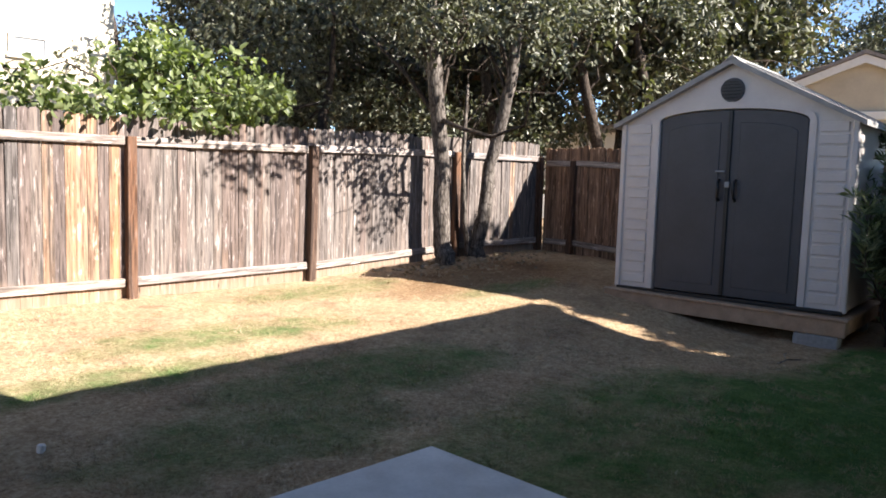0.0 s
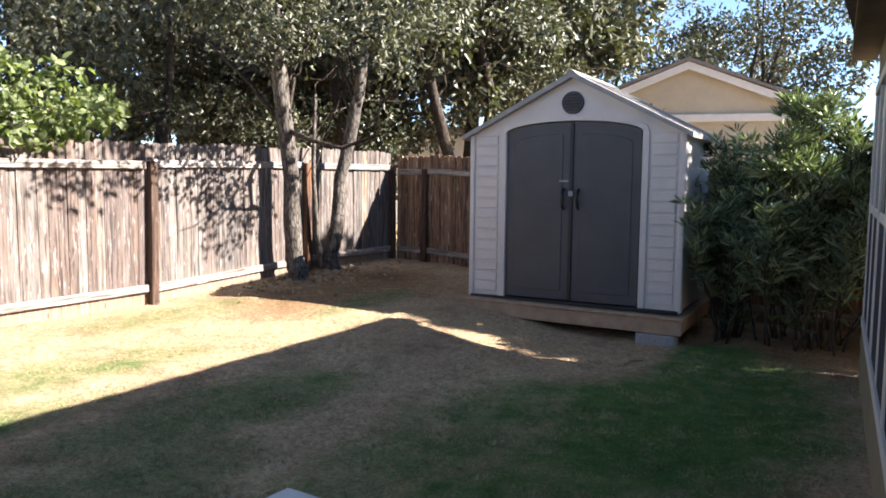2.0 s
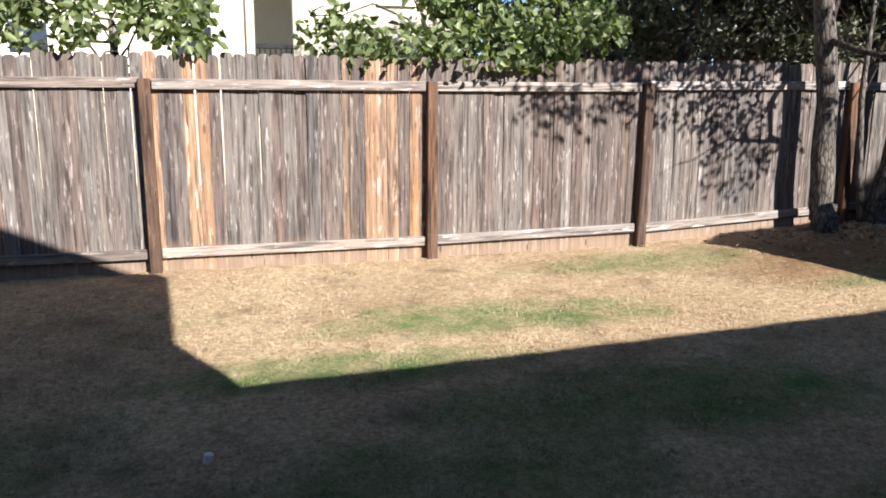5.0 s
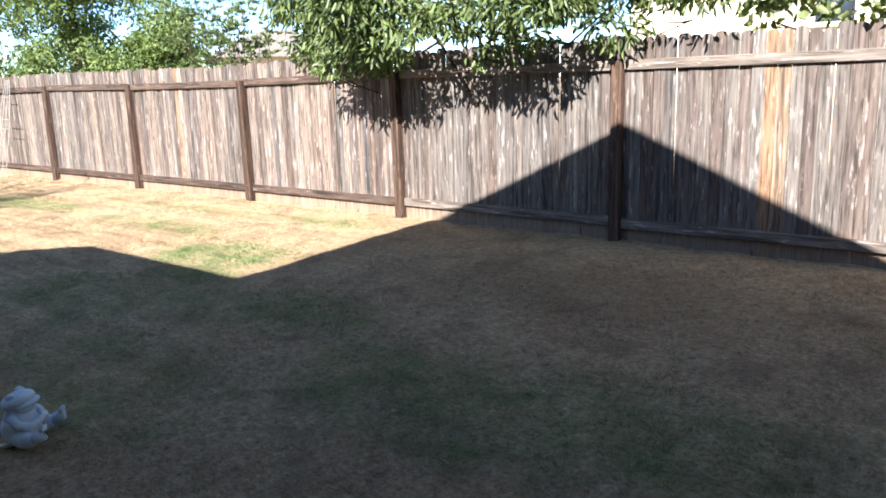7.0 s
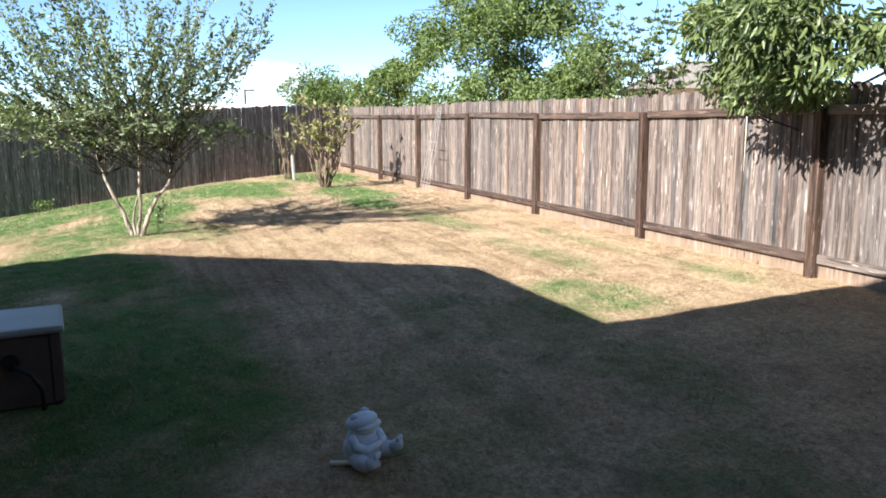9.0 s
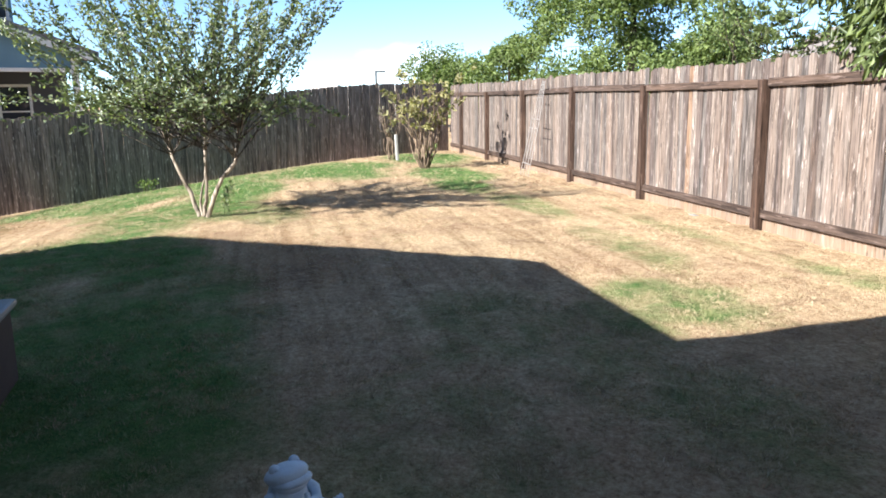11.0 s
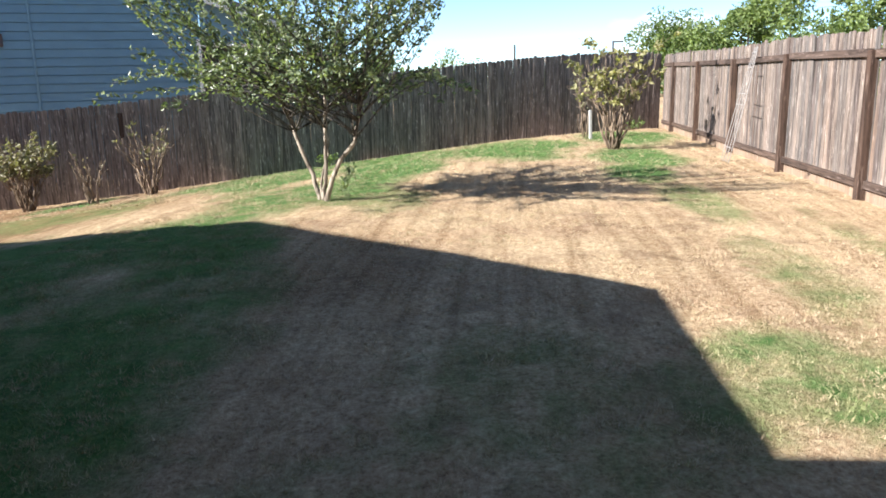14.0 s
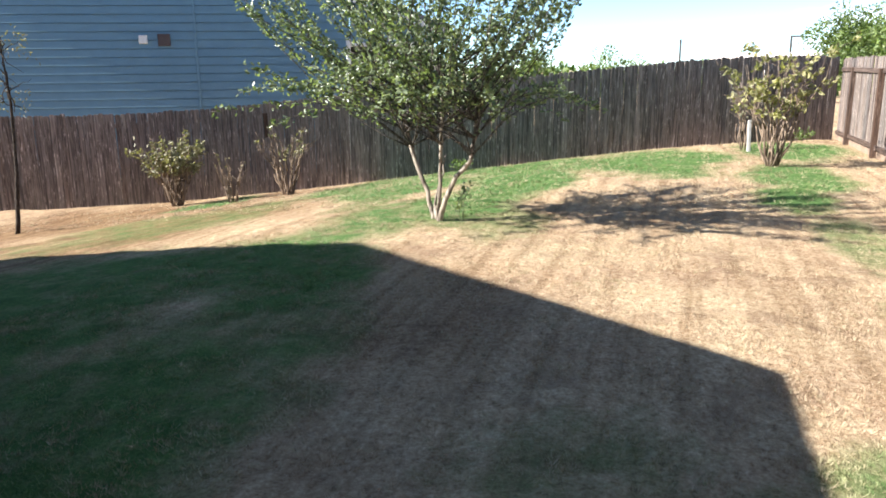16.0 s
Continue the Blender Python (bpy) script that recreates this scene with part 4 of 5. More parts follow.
rng0 = np.random.default_rng(77)
blade_bush("oleander_bush", "dense oleander with long narrow leaves", (10.5, -6.1), [(rng0.uniform(-0.75, 0.7), rng0.uniform(-0.8, 0.75), rng0.uniform(1.4, 2.4)) for _ in range(34)], 24000, 0.15, 0.015, M_LEAF_OLEANDER, 51)
blade_bush("oleander_bush", "dense oleander with long narrow leaves", (11.0, -7.4), [(rng0.uniform(-0.6, 0.4), rng0.uniform(-0.8, 0.9), rng0.uniform(1.2, 2.1)) for _ in range(20)], 11000, 0.15, 0.015, M_LEAF_OLEANDER, 52)
blade_bush("oleander_bush", "upright oleander shoots beside the shed wall", (10.12, -5.42), [(rng0.uniform(-0.10, 0.65), rng0.uniform(-0.2, 0.10), rng0.uniform(1.1, 2.15)) for _ in range(18)], 9000, 0.13, 0.016, M_LEAF_OLEANDER, 53, "bush", 1.4, 0.04, 0.07, 0.05)

# unseen tree added behind the house wing to shade the lawn by the shed
tree("oak_tree", "unseen oak added to shade the lawn by the shed", "tree", (15.9, -12.6, 0.0), [[(0, 0, -0.2, 0.28), (0.1, 0, 2.6, 0.22), (0.2, 0.2, 5.5, 0.12), (0.2, 0.3, 7.5, 0.05)]], 18,
     [(-2.0, 1.3, 5.6, 1.35, 1.3, 1.0), (-1.7, 3.2, 5.5, 1.3, 1.3, 1.0), (-1.6, -0.5, 5.3, 1.4, 1.4, 1.0), (-0.6, 1.8, 6.4, 1.8, 1.7, 1.2), (0.4, 3.4, 5.2, 1.7, 1.5, 1.1), (0.8, -0.8, 6.2, 2.0, 1.9, 1.3), (-0.8, 0.4, 7.2, 1.7, 1.7, 1.1), (1.6, 2.0, 6.6, 1.8, 1.8, 1.2), (-0.8, 2.4, 4.6, 1.3, 1.3, 0.7), (-1.2, 4.8, 5.2, 1.3, 1.2, 0.9), (-2.2, -1.0, 4.4, 1.2, 1.2, 0.8), (-3.2, 0.2, 4.6, 1.1, 1.2, 0.8)], 30000, 0.17, 0.10, M_LEAF_OAK, M_BARK_DARK, 60)

# crepe myrtle
rng = np.random.default_rng(5)
CM = (-7.62, -5.71)
cm = holder("crepe_myrtle", pose(*CM, lift(*CM)), "multi-stemmed crepe myrtle with pale smooth trunks", "tree")
slim = 0.60
stems = [[(-0.10, -0.06, -0.05, 0.05), (-0.16, -0.20, 0.35, 0.042), (-0.20, -0.42, 0.85, 0.038), (-0.18, -0.52, 1.25, 0.032), (-0.20, -0.75, 1.75, 0.024)],
         [(0.0, 0.0, -0.05, 0.045), (0.02, 0.06, 0.35, 0.036), (0.02, 0.10, 0.9, 0.032), (0.05, 0.12, 1.4, 0.028), (0.1, 0.15, 2.0, 0.02)],
         [(0.05, 0.06, -0.05, 0.055), (0.08, 0.18, 0.32, 0.046), (0.10, 0.36, 0.62, 0.04), (0.10, 0.55, 0.82, 0.036), (0.12, 0.64, 1.2, 0.03), (0.15, 0.68, 1.7, 0.024)],
         [(-0.05, -0.02, -0.05, 0.03), (-0.10, -0.05, 0.3, 0.022), (-0.15, 0.05, 0.6, 0.016), (-0.15, 0.1, 0.95, 0.01)]]
ends = []
for run in stems:
    bm = bmesh.new()
    pts, rad = [], []
    for q0, q1 in zip(run, run[1:]):
        for k in range(4):
            f = k / 4
            pts.append(Vector((1, 0.74, 0.80)) * Vector(q0[:3]).lerp(Vector(q1[:3]), f) + Vector(rng.normal(size=3)) * 0.006)
            rad.append(slim * (q0[3] * (1 - f) + q1[3] * f))
    tube(bm, pts, rad, 10)
    part("trunk", bm, M_BARK_PALE, cm, "smooth pale tan stem", True)
    ends += [pts[-1], pts[-3], pts[-5], pts[-7]]
leaf_c, leaf_w = [], []
for k in range(150):
    e = ends[int(rng.integers(12))]
    a = rng.uniform(0, 2 * math.pi)
    low_shoot = k % 5 == 0      # side shoots that arch out low; the rest fan up into spires
    spread = rng.uniform(1.1, 1.95) if low_shoot else 1.8 * rng.random() ** 0.6
    ox, oy = math.cos(a) * spread, math.sin(a) * spread * 1.1
    if low_shoot:
        elbow = Vector((e.x + (ox - e.x) * 0.55, e.y + (oy - e.y) * 0.55 - 0.1, rng.uniform(1.35, 1.85)))
        tip = Vector((ox, oy - 0.2, elbow.z + rng.uniform(-0.55, 0.25)))
    else:
        top = rng.uniform(2.15, 3.55 - 0.36 * spread)
        elbow = Vector((e.x + (ox - e.x) * 0.72, e.y + (oy - e.y) * 0.72 - 0.15, e.z + (top - e.z) * rng.uniform(0.30, 0.5)))
        tip = Vector((ox + rng.normal() * 0.06, oy - 0.2 + rng.normal() * 0.06, top))
    bpts = []
    for q in range(11):
        f = q / 10
        bpts.append(e * (1 - f) ** 2 + elbow * (2 * f * (1 - f)) + tip * f ** 2 + Vector(rng.normal(size=3)) * 0.012)
    bm = bmesh.new()
    tube(bm, bpts, [0.0085 - 0.007 * q / 10 for q in range(11)], 5)
    part("limb", bm, M_BARK, cm, "", True)
    arr = np.array([tuple(q) for q in bpts])
    m = 92
    f = 1.6 + 8.39 * rng.random(m) ** 0.8
    i = f.astype(int)
    along = arr[i + 1] - arr[i]
    leaf_c.append(arr[i] + along * (f - i)[:, None] + rng.normal(size=(m, 3)) * 0.024)
    leaf_w.append(rng.normal(size=(m, 3)) * np.array([1, 1, 0.5]) + 3.0 * along + np.array([0, 0, 0.15]))
link("crown", leaves_mesh("crown", np.concatenate(leaf_c), np.concatenate(leaf_w), 0.057, 0.031, rng), M_LEAF_MYRTLE, cm)


def twiggy(name, label, base, height_m, spread, canes, n, mat, seed, leaf=0.05, wood=M_BARK_TWIG, low=0.3, thick=0.013):
    """A vase of canes from one stool, forked above, with leaves in clusters on the upper twigs."""
    rng = np.random.default_rng(seed)
    t = holder(name, pose(base[0], base[1], lift(*base)), label, "bush")
    cs = []
    for k in range(canes):
        a = rng.uniform(0, 2 * math.pi)
        r = spread * rng.uniform(0.2, 1.0) ** 0.8
        bm = bmesh.new()
        foot = Vector((0.07 * math.cos(a), 0.07 * math.sin(a), -0.04))
        tip = Vector((r * math.cos(a), r * math.sin(a), height_m * rng.uniform(0.68, 1.0)))
        knee = foot.lerp(tip, 0.45) - Vector((math.cos(a), math.sin(a), 0)) * r * 0.10
        lower = grow(bm, rng, foot, knee, thick, thick * 0.7, 0.2, 4, 5)
        pts = lower + grow(bm, rng, knee, tip, thick * 0.7, 0.003, 0.3, 6, 5)[1:]
        for _ in range(3):
            q = pts[int(rng.integers(4, 10))]
            side = grow(bm, rng, q, q + Vector(rng.normal(size=3) * np.array([0.11, 0.11, 0.05]) + np.array([0.07 * math.cos(a), 0.07 * math.sin(a), 0.17])) * height_m * 0.8, 0.005, 0.002, 0.3, 4, 4)
            cs.append(np.array([tuple(v) for v in side[1:]]))
        part("cane", bm, wood, t, "", True)
        cs.append(np.array([tuple(v) for v in pts[5:]]))
    if n:
        allp = np.concatenate(cs)
        allp = allp[allp[:, 2] > height_m * low]
        spots = allp[rng.integers(len(allp), size=max(8, n // 7))]
        c = spots[rng.integers(len(spots), size=n)] + rng.normal(size=(n, 3)) * 0.032
        link("foliage", leaves_mesh("foliage", c, rng.normal(size=(n, 3)) + np.array([0, 0, 0.4]), leaf, leaf * 0.6, rng), mat, t)
    return t


twiggy("rose_bush", "thin rose bush with yellowing leaves", (-13.34, -1.82), 1.85, 0.78, 22, 620, M_LEAF_YELLOW, 61, 0.095, M_BARK_TWIG, 0.42, 0.016)
twiggy("rose_bush", "bare twiggy shrub beside a white stake", (-16.1, -2.05), 1.3, 0.35, 10, 60, M_LEAF_DRY, 62, 0.06, M_BARK_TWIG, 0.5)
twiggy("shrub", "half-dry rounded shrub by the fence", (-12.1, -12.2), 1.32, 0.58, 34, 1500, M_LEAF_DRY, 63, 0.072, M_BARK_TWIG, 0.48, 0.014)
twiggy("shrub", "small bare twig bush by the fence", (-11.75, -10.75), 0.95, 0.36, 10, 12, M_LEAF_DRY, 64, 0.05, M_BARK_TWIG, 0.7)
twiggy("shrub", "sparse twiggy shrub with dry tips", (-12.65, -10.15), 1.2, 0.5, 20, 90, M_LEAF_DRY, 65, 0.07, M_BARK_TWIG, 0.6, 0.016)
twiggy("weed", "little green weed at the fence foot", (-14.3, -7.3), 0.28, 0.22, 6, 90, M_LEAF_FAR, 66, 0.06, M_LEAF_FAR, 0.2, 0.004)
twiggy("weed", "little green weed in the fence corner", (-17.9, -0.7), 0.3, 0.25, 6, 90, M_LEAF_FAR, 67, 0.06, M_LEAF_FAR, 0.2, 0.004)
twiggy("weed", "little green weed beside the crepe myrtle", (-7.6, -5.45), 0.4, 0.12, 4, 40, M_LEAF_MYRTLE, 68, 0.05, M_LEAF_MYRTLE, 0.3, 0.004)
tree("sapling", "thin leaning sapling with few leaves", "tree", (-8.9, -12.7), [[(0, 0, -0.05, 0.035), (-0.12, 0.02, 0.9, 0.028), (-0.20, 0.0, 1.9, 0.02), (-0.1, 0.05, 3.0, 0.008)]], 9,
     [(-0.15, 0.0, 2.0, 0.25, 0.25, 0.5), (-0.1, 0.05, 2.8, 0.35, 0.35, 0.4)], 160, 0.05, 0.025, M_LEAF_DRY, M_BARK_DARK, 69)
stake = part("tree_guard", box((-0.032, -0.032, -0.02), (0.032, 0.032, 0.60), 0.012), M_GUARD)
stake.matrix_world = pose(-15.6, -2.0, lift(-15.6, -2.0), 0, -7, 10)
tagged(stake, "white plastic trunk guard standing by the rose bush", "tree guard")

# far trees
for k, (x, y, z, r, n, seed) in enumerate([(-21.2, 6.4, 7.1, 3.4, 40000, 1), (-31.2, 2.6, 3.3, 2.0, 7000, 2), (-37.0, 4.5, 3.4, 2.8, 7000, 5), (-36.0, 8.5, 4.0, 2.6, 5000, 6), (-26.5, 4.0, 3.5, 1.2, 5000, 9), (-17.6, 7.4, 4.0, 2.1, 9000, 10),
                                           (-39.8, -6.3, 2.3, 1.8, 2400, 7), (-34.3, -9.8, 2.2, 1.7, 2200, 8)]):
    rng = np.random.default_rng(300 + seed)
    bl = []
    for _ in range(40 if r > 3 else 20):
        f = rng.uniform(0.18 if r > 3 else 0.4, 1.05)
        wide, small = r * (0.66 - 0.40 * f), r * rng.uniform(0.14, 0.36)
        bl.append((rng.normal() * wide, rng.normal() * wide, z * f, small, small * rng.uniform(0.8, 1.2), small * rng.uniform(0.7, 1.05)))
    tree("far_tree", "sunlit green tree beyond the fences", "tree", (x, y, -0.3), [[(0, 0, -0.1, 0.09 * r ** 0.7), (0.1, 0.1, z * 0.4, 0.06 * r ** 0.7), (0.2, 0.1, z * 0.9, 0.02)]], 9, bl, n, 0.14, 0.07, M_LEAF_FAR, M_BARK_DARK, 320 + seed, group="trees beyond the fences", broken=(0.5, 0.95))

rng1 = np.random.default_rng(78)
blade_bush("fruit_tree", "loose upright leafy shoots beyond the fence", (-9.6, 3.3), [(rng1.uniform(-2.0, 1.6), rng1.uniform(-0.5, 0.5), rng1.uniform(2.4, 3.9)) for _ in range(15)] + [(rng1.uniform(0.1, 1.3), rng1.uniform(-0.5, 0.5), rng1.uniform(2.0, 2.8)) for _ in range(9)], 5600, 0.095, 0.042, M_LEAF_PEACH, 79, "tree", 1.2, 0.15)

# low woods along the horizon
rng = np.random.default_rng(400)
hor = []
for k in range(150):
    ang = radians(rng.uniform(60, 150))
    rr = rng.uniform(68, 90)
    hor.append((-rr * math.sin(ang), rr * math.cos(ang) * 1.0, rng.uniform(-0.5, 1.2), rng.uniform(1.5, 3.2), rng.uniform(1.5, 3.2), rng.uniform(0.7, 1.5)))
pc, pd = blob_points(rng, hor, 14000, 0.5)
tagged(link("far_woods", leaves_mesh("far_woods", pc, pd + rng.normal(size=pc.shape) * 0.6, 0.6, 0.4, rng), M_LEAF_FAR), "low green woods along the horizon", "woods", kind="stuff")

# ---- neighbouring houses ----
def lap_wall(owner, m, width, z0, z1, board, mat):
    """A wall of lapped boards along local x that faces local -y."""
    part("wall", box((0, 0.021, z0), (width, 0.2, z1), 0, m), mat, owner)
    bm = bmesh.new()
    lo = [bm.verts.new(v) for v in ((0, -0.034, 0), (0, 0.02, 0), (0, 0.02, board - 0.016), (0, -0.010, board - 0.016))]
    hi = [bm.verts.new(v.co + Vector((width, 0, 0))) for v in lo]
    bm.faces.new(lo)
    bm.faces.new(hi[::-1])
    for k in range(4):
        bm.faces.new((lo[k], hi[k], hi[(k + 1) % 4], lo[(k + 1) % 4]))
    bmesh.ops.recalc_face_normals(bm, faces=bm.faces[:])
    me = bpy.data.meshes.new("siding_board")
    bm.to_mesh(me)
    bm.free()
    for k in range(int((z1 - z0) / board)):
        link("siding_board", me, mat, owner).matrix_basis = m @ pose(0, 0, z0 + k * board)


def framed_window(owner, m, x0, x1, z0, z1, bars=1, behind=None):
    """A window on a wall along local x that faces local -y."""
    w = part("window", box((x0, -0.05, z1 - 0.07), (x1, 0.03, z1), 0.006, m), M_WHITE, owner)
    part("window_sill", box((x0 - 0.03, -0.07, z0 - 0.02), (x1 + 0.03, 0.03, z0 + 0.05), 0.006, m), M_WHITE, w)
    for x in (x0, x1 - 0.07):
        part("window_frame", box((x, -0.05, z0 + 0.05), (x + 0.07, 0.03, z1 - 0.07), 0.006, m), M_WHITE, w)
    for k in range(bars):
        z = z0 + (z1 - z0) * (k + 1) / (bars + 1)
        part("glazing_bar", box((x0 + 0.07, -0.035, z - 0.02), (x1 - 0.07, 0.02, z + 0.02), 0, m), M_WHITE, w)
    part("pane", box((x0 + 0.06, -0.02, z0 + 0.04), (x1 - 0.06, 0.0, z1 - 0.06), 0, m), behind or M_GLASS, w)


# blue house beyond the shaded fence
BH = pose(-12.86, -24.17, -1.0, 0, 0, 114.2)
blue_house = holder("blue_house", pose(0, 0, 0), "two-storey blue lap-sided house beyond the fence", "house")
lap_wall(blue_house, BH, 14.0, 0.0, 8.0, 0.203, M_BLUE)
part("corner_board", box((13.91, -0.05, 0.0), (14.02, 0.14, 3.45), 0.005, BH), M_WHITE, blue_house)
part("seam_batten", box((10.19, -0.046, 0.0), (10.25, 0.0, 8.0), 0.004, BH), M_BLUE, blue_house)
part("wall_vent", box((9.33, -0.09, 3.30), (9.62, 0.0, 3.59), 0.01, BH), M_BOX, blue_house, "dark square wall vent")
part("meter_box", box((8.88, -0.08, 3.36), (9.08, 0.0, 3.56), 0.01, BH), M_WHITE, blue_house, "small white wall box")
part("end_wall", box((13.8, 0.2, 0.0), (14.0, 9.0, 8.0), 0, BH), M_BLUE, blue_house)
roof_slab([BH @ Vector(v) for v in ((-0.4, -0.5, 8.1), (14.4, -0.5, 8.1), (14.4, 5.0, 10.6), (-0.4, 5.0, 10.6))], 0.2, M_SHINGLE, blue_house)
roof_slab([BH @ Vector(v) for v in ((13.7, -0.35, 4.75), (16.6, -0.35, 3.75), (16.6, 4.0, 3.75), (13.7, 4.0, 4.75))], 0.18, M_SHINGLE, blue_house, "porch_roof")
roof_slab([BH @ Vector(v) for v in ((13.75, -0.38, 4.60), (16.62, -0.38, 3.60), (16.62, -0.30, 3.60), (13.75, -0.30, 4.60))], 0.16, M_WHITE, blue_house, "porch_fascia")
gable = part("porch_gable", prism([(14.03, 3.36), (16.45, 3.36), (16.45, 3.50), (14.03, 4.44)], 0.0, 0.12), M_BLUE, blue_house)
gable.matrix_basis = BH
part("porch_header", box((14.03, -0.03, 3.26), (16.1, 0.10, 3.355), 0.006, BH), M_WHITE, blue_house)
part("upper_wall", box((14.02, 1.0, 4.2), (14.98, 1.2, 8.0), 0, BH), M_BLUE, blue_house)
framed_window(blue_house, BH @ pose(0, 0.99, 0), 14.20, 14.90, 4.55, 6.0)
# back of the porch in charcoal, standing in for shade under its roof
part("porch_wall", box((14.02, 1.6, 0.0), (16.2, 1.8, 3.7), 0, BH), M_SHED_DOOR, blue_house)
part("porch_post", box((16.0, -0.1, 0.0), (16.15, 0.05, 3.6), 0.006, BH), M_WHITE, blue_house)
framed_window(blue_house, BH @ pose(0, 1.6, 0), 14.5, 15.3, 1.6, 3.0)
framed_window(blue_house, BH, 12.2, 13.1, 5.6, 7.0)

# cream house beyond the long fence
cream = holder("cream_house", pose(0, 0, 0), "sunlit cream stucco house with a railed porch", "house")
CH = pose(-3.0, 7.2, 0)
for lo, hi in (((0.0, 0.0, -0.2), (6.75, 0.2, 5.6)), ((7.60, 0.0, -0.2), (10.80, 0.2, 5.6)), ((6.75, 0.0, 3.6), (7.60, 0.2, 5.6)), ((6.75, 0.0, -0.2), (7.60, 0.2, 1.3)),
               ((6.2, 1.3, -0.2), (8.2, 1.45, 4.0)), ((10.60, 0.2, -0.2), (10.80, 7.0, 5.6))):
    part("wall", box(lo, hi, 0, CH), M_CREAM, cream)
for x in (6.70, 7.48):
    part("porch_column", box((x, -0.08, 1.2), (x + 0.14, 0.1, 3.6), 0.01, CH), M_TAN, cream)
rail = part("porch_rail", box((6.84, -0.03, 2.40), (7.48, 0.03, 2.47), 0.006, CH), M_BLACK, cream)
for k in range(7):
    part("baluster", box((6.90 + k * 0.09, -0.012, 1.3), (6.925 + k * 0.09, 0.012, 2.4), 0, CH), M_BLACK, rail)
framed_window(cream, CH, 3.0, 3.7, 2.2, 3.3)
framed_window(cream, CH, 5.5, 6.2, 2.2, 3.3)
framed_window(cream, CH, 9.0, 9.65, 3.2, 3.6, 0, M_LID)
roof_slab([CH @ Vector(v) for v in ((-0.5, -0.5, 5.7), (11.2, -0.5, 5.7), (11.2, 4.0, 7.6), (-0.5, 4.0, 7.6))], 0.18, M_SHINGLE, cream)

# tan gable beyond the shed
tan = holder("tan_house", pose(0, 0, 0), "tan stucco house gable with white fascia", "house")
TH = pose(25.0, -0.55, 0, 0, 0, -76)      # local x runs along its front, local -y faces the yard
GW, GE, GP = 3.50, 3.55, 4.88
part("gable_wall", prism([(-GW, -0.3), (GW, -0.3), (GW, GE), (0, GP), (-GW, GE)], 0.0, 0.25), M_TAN, tan).matrix_basis = TH
for sx in (-1, 1):
    part("bargeboard", prism([(0, GP + 0.10), (sx * (GW + 0.25), GE - 0.05), (sx * (GW + 0.25), GE - 0.27), (0, GP - 0.12)], -0.22, -0.12), M_WHITE, tan).matrix_basis = TH
    part("roof", prism([(0, GP + 0.22), (sx * (GW + 0.35), GE + 0.05), (sx * (GW + 0.35), GE - 0.03), (0, GP + 0.12)], -0.28, 8.0), M_SHINGLE, tan).matrix_basis = TH
part("frieze_board", box((-GW - 0.2, -0.14, GE - 0.32), (GW + 0.2, 0.0, GE - 0.10), 0.01), M_WHITE, tan).matrix_basis = TH

# brown house half hidden behind the oaks
brown = holder("brown_house", pose(0, 0, 0), "dark brown house with white porch post behind the trees", "house")
BR = pose(13.6, 5.6, 0, 0, 0, -42)
part("wall", box((-1.5, 0.0, -0.2), (3.2, 0.2, 3.6), 0, BR), M_SOFFIT, brown)
part("porch_post", box((0.62, -1.2, 0.0), (0.80, -1.02, 3.5), 0.01, BR), M_WHITE, brown)
part("porch_beam", box((-1.5, -1.25, 3.4), (3.2, -1.0, 3.65), 0.01, BR), M_SOFFIT, brown)
framed_window(brown, BR, 0.1, 0.6, 1.5, 2.9)
framed_window(brown, BR, 1.4, 2.3, 1.7, 2.9)
roof_slab([BR @ Vector(v) for v in ((-1.8, -1.6, 3.65), (3.6, -1.6, 3.65), (3.6, 3.0, 5.2), (-1.8, 3.0, 5.2))], 0.15, M_SHINGLE, brown)
white_b = holder("white_outbuilding", pose(0, 0, 0), "small white building behind the trees", "building")
part("wall", box((-1.2, 0, -0.2), (1.6, 0.2, 2.7), 0, pose(20.0, 5.0, 0, 0, 0, -58)), M_WHITE, white_b)
part("roof", box((-1.4, -0.3, 2.7), (1.8, 2.5, 2.9), 0.01, pose(20.0, 5.0, 0, 0, 0, -58)), M_SHINGLE, white_b)
# low roof beyond the peach tree
hut = holder("roofed_house", pose(0, 0, 0), "far house with a pale gabled roof", "house")
HT = pose(-14.3, 8.7, 0, 0, 0, 60)
part("wall", box((-1.5, 0, -0.2), (1.5, 3.0, 2.35), 0, HT), M_CREAM, hut)
part("roof", prism([(-1.8, 2.3), (1.8, 2.3), (0.4, 3.0), (-0.4, 3.0)], -0.3, 3.3), M_SHINGLE, hut).matrix_basis = HT
# far white building and poles
far_b = holder("far_building", pose(0, 0, 0), "long pale building far beyond the fences", "building")
part("wall", box((-0.2, -2.6, -1.0), (0.2, 3.6, 2.1), 0, pose(-56.5, 1.5, 0, 0, 0, -8)), M_FAR_METAL, far_b)
part("roof", box((-3.0, -3.0, 2.1), (0.6, 4.0, 2.5), 0.02, pose(-56.5, 1.5, 0, 0, 0, -8)), M_FAR_METAL, far_b)
for x, y, h, arm in ((-59.9, -3.5, 3.6, 0.0), (-59.5, 3.8, 3.7, 0.75)):
    bm = bmesh.new()
    tube(bm, [(0, 0, -1), (0, 0, h)], [0.09, 0.07], 8)
    pole = holder("utility_pole", pose(x, y, 0), "thin dark utility pole far away", "pole", "far poles")
    part("shaft", bm, M_BARK_DARK, pole)
    if arm:
        part("lamp_arm", box((-0.05, 0.0, h - 0.12), (0.05, arm, h), 0.01), M_BARK_DARK, pole)

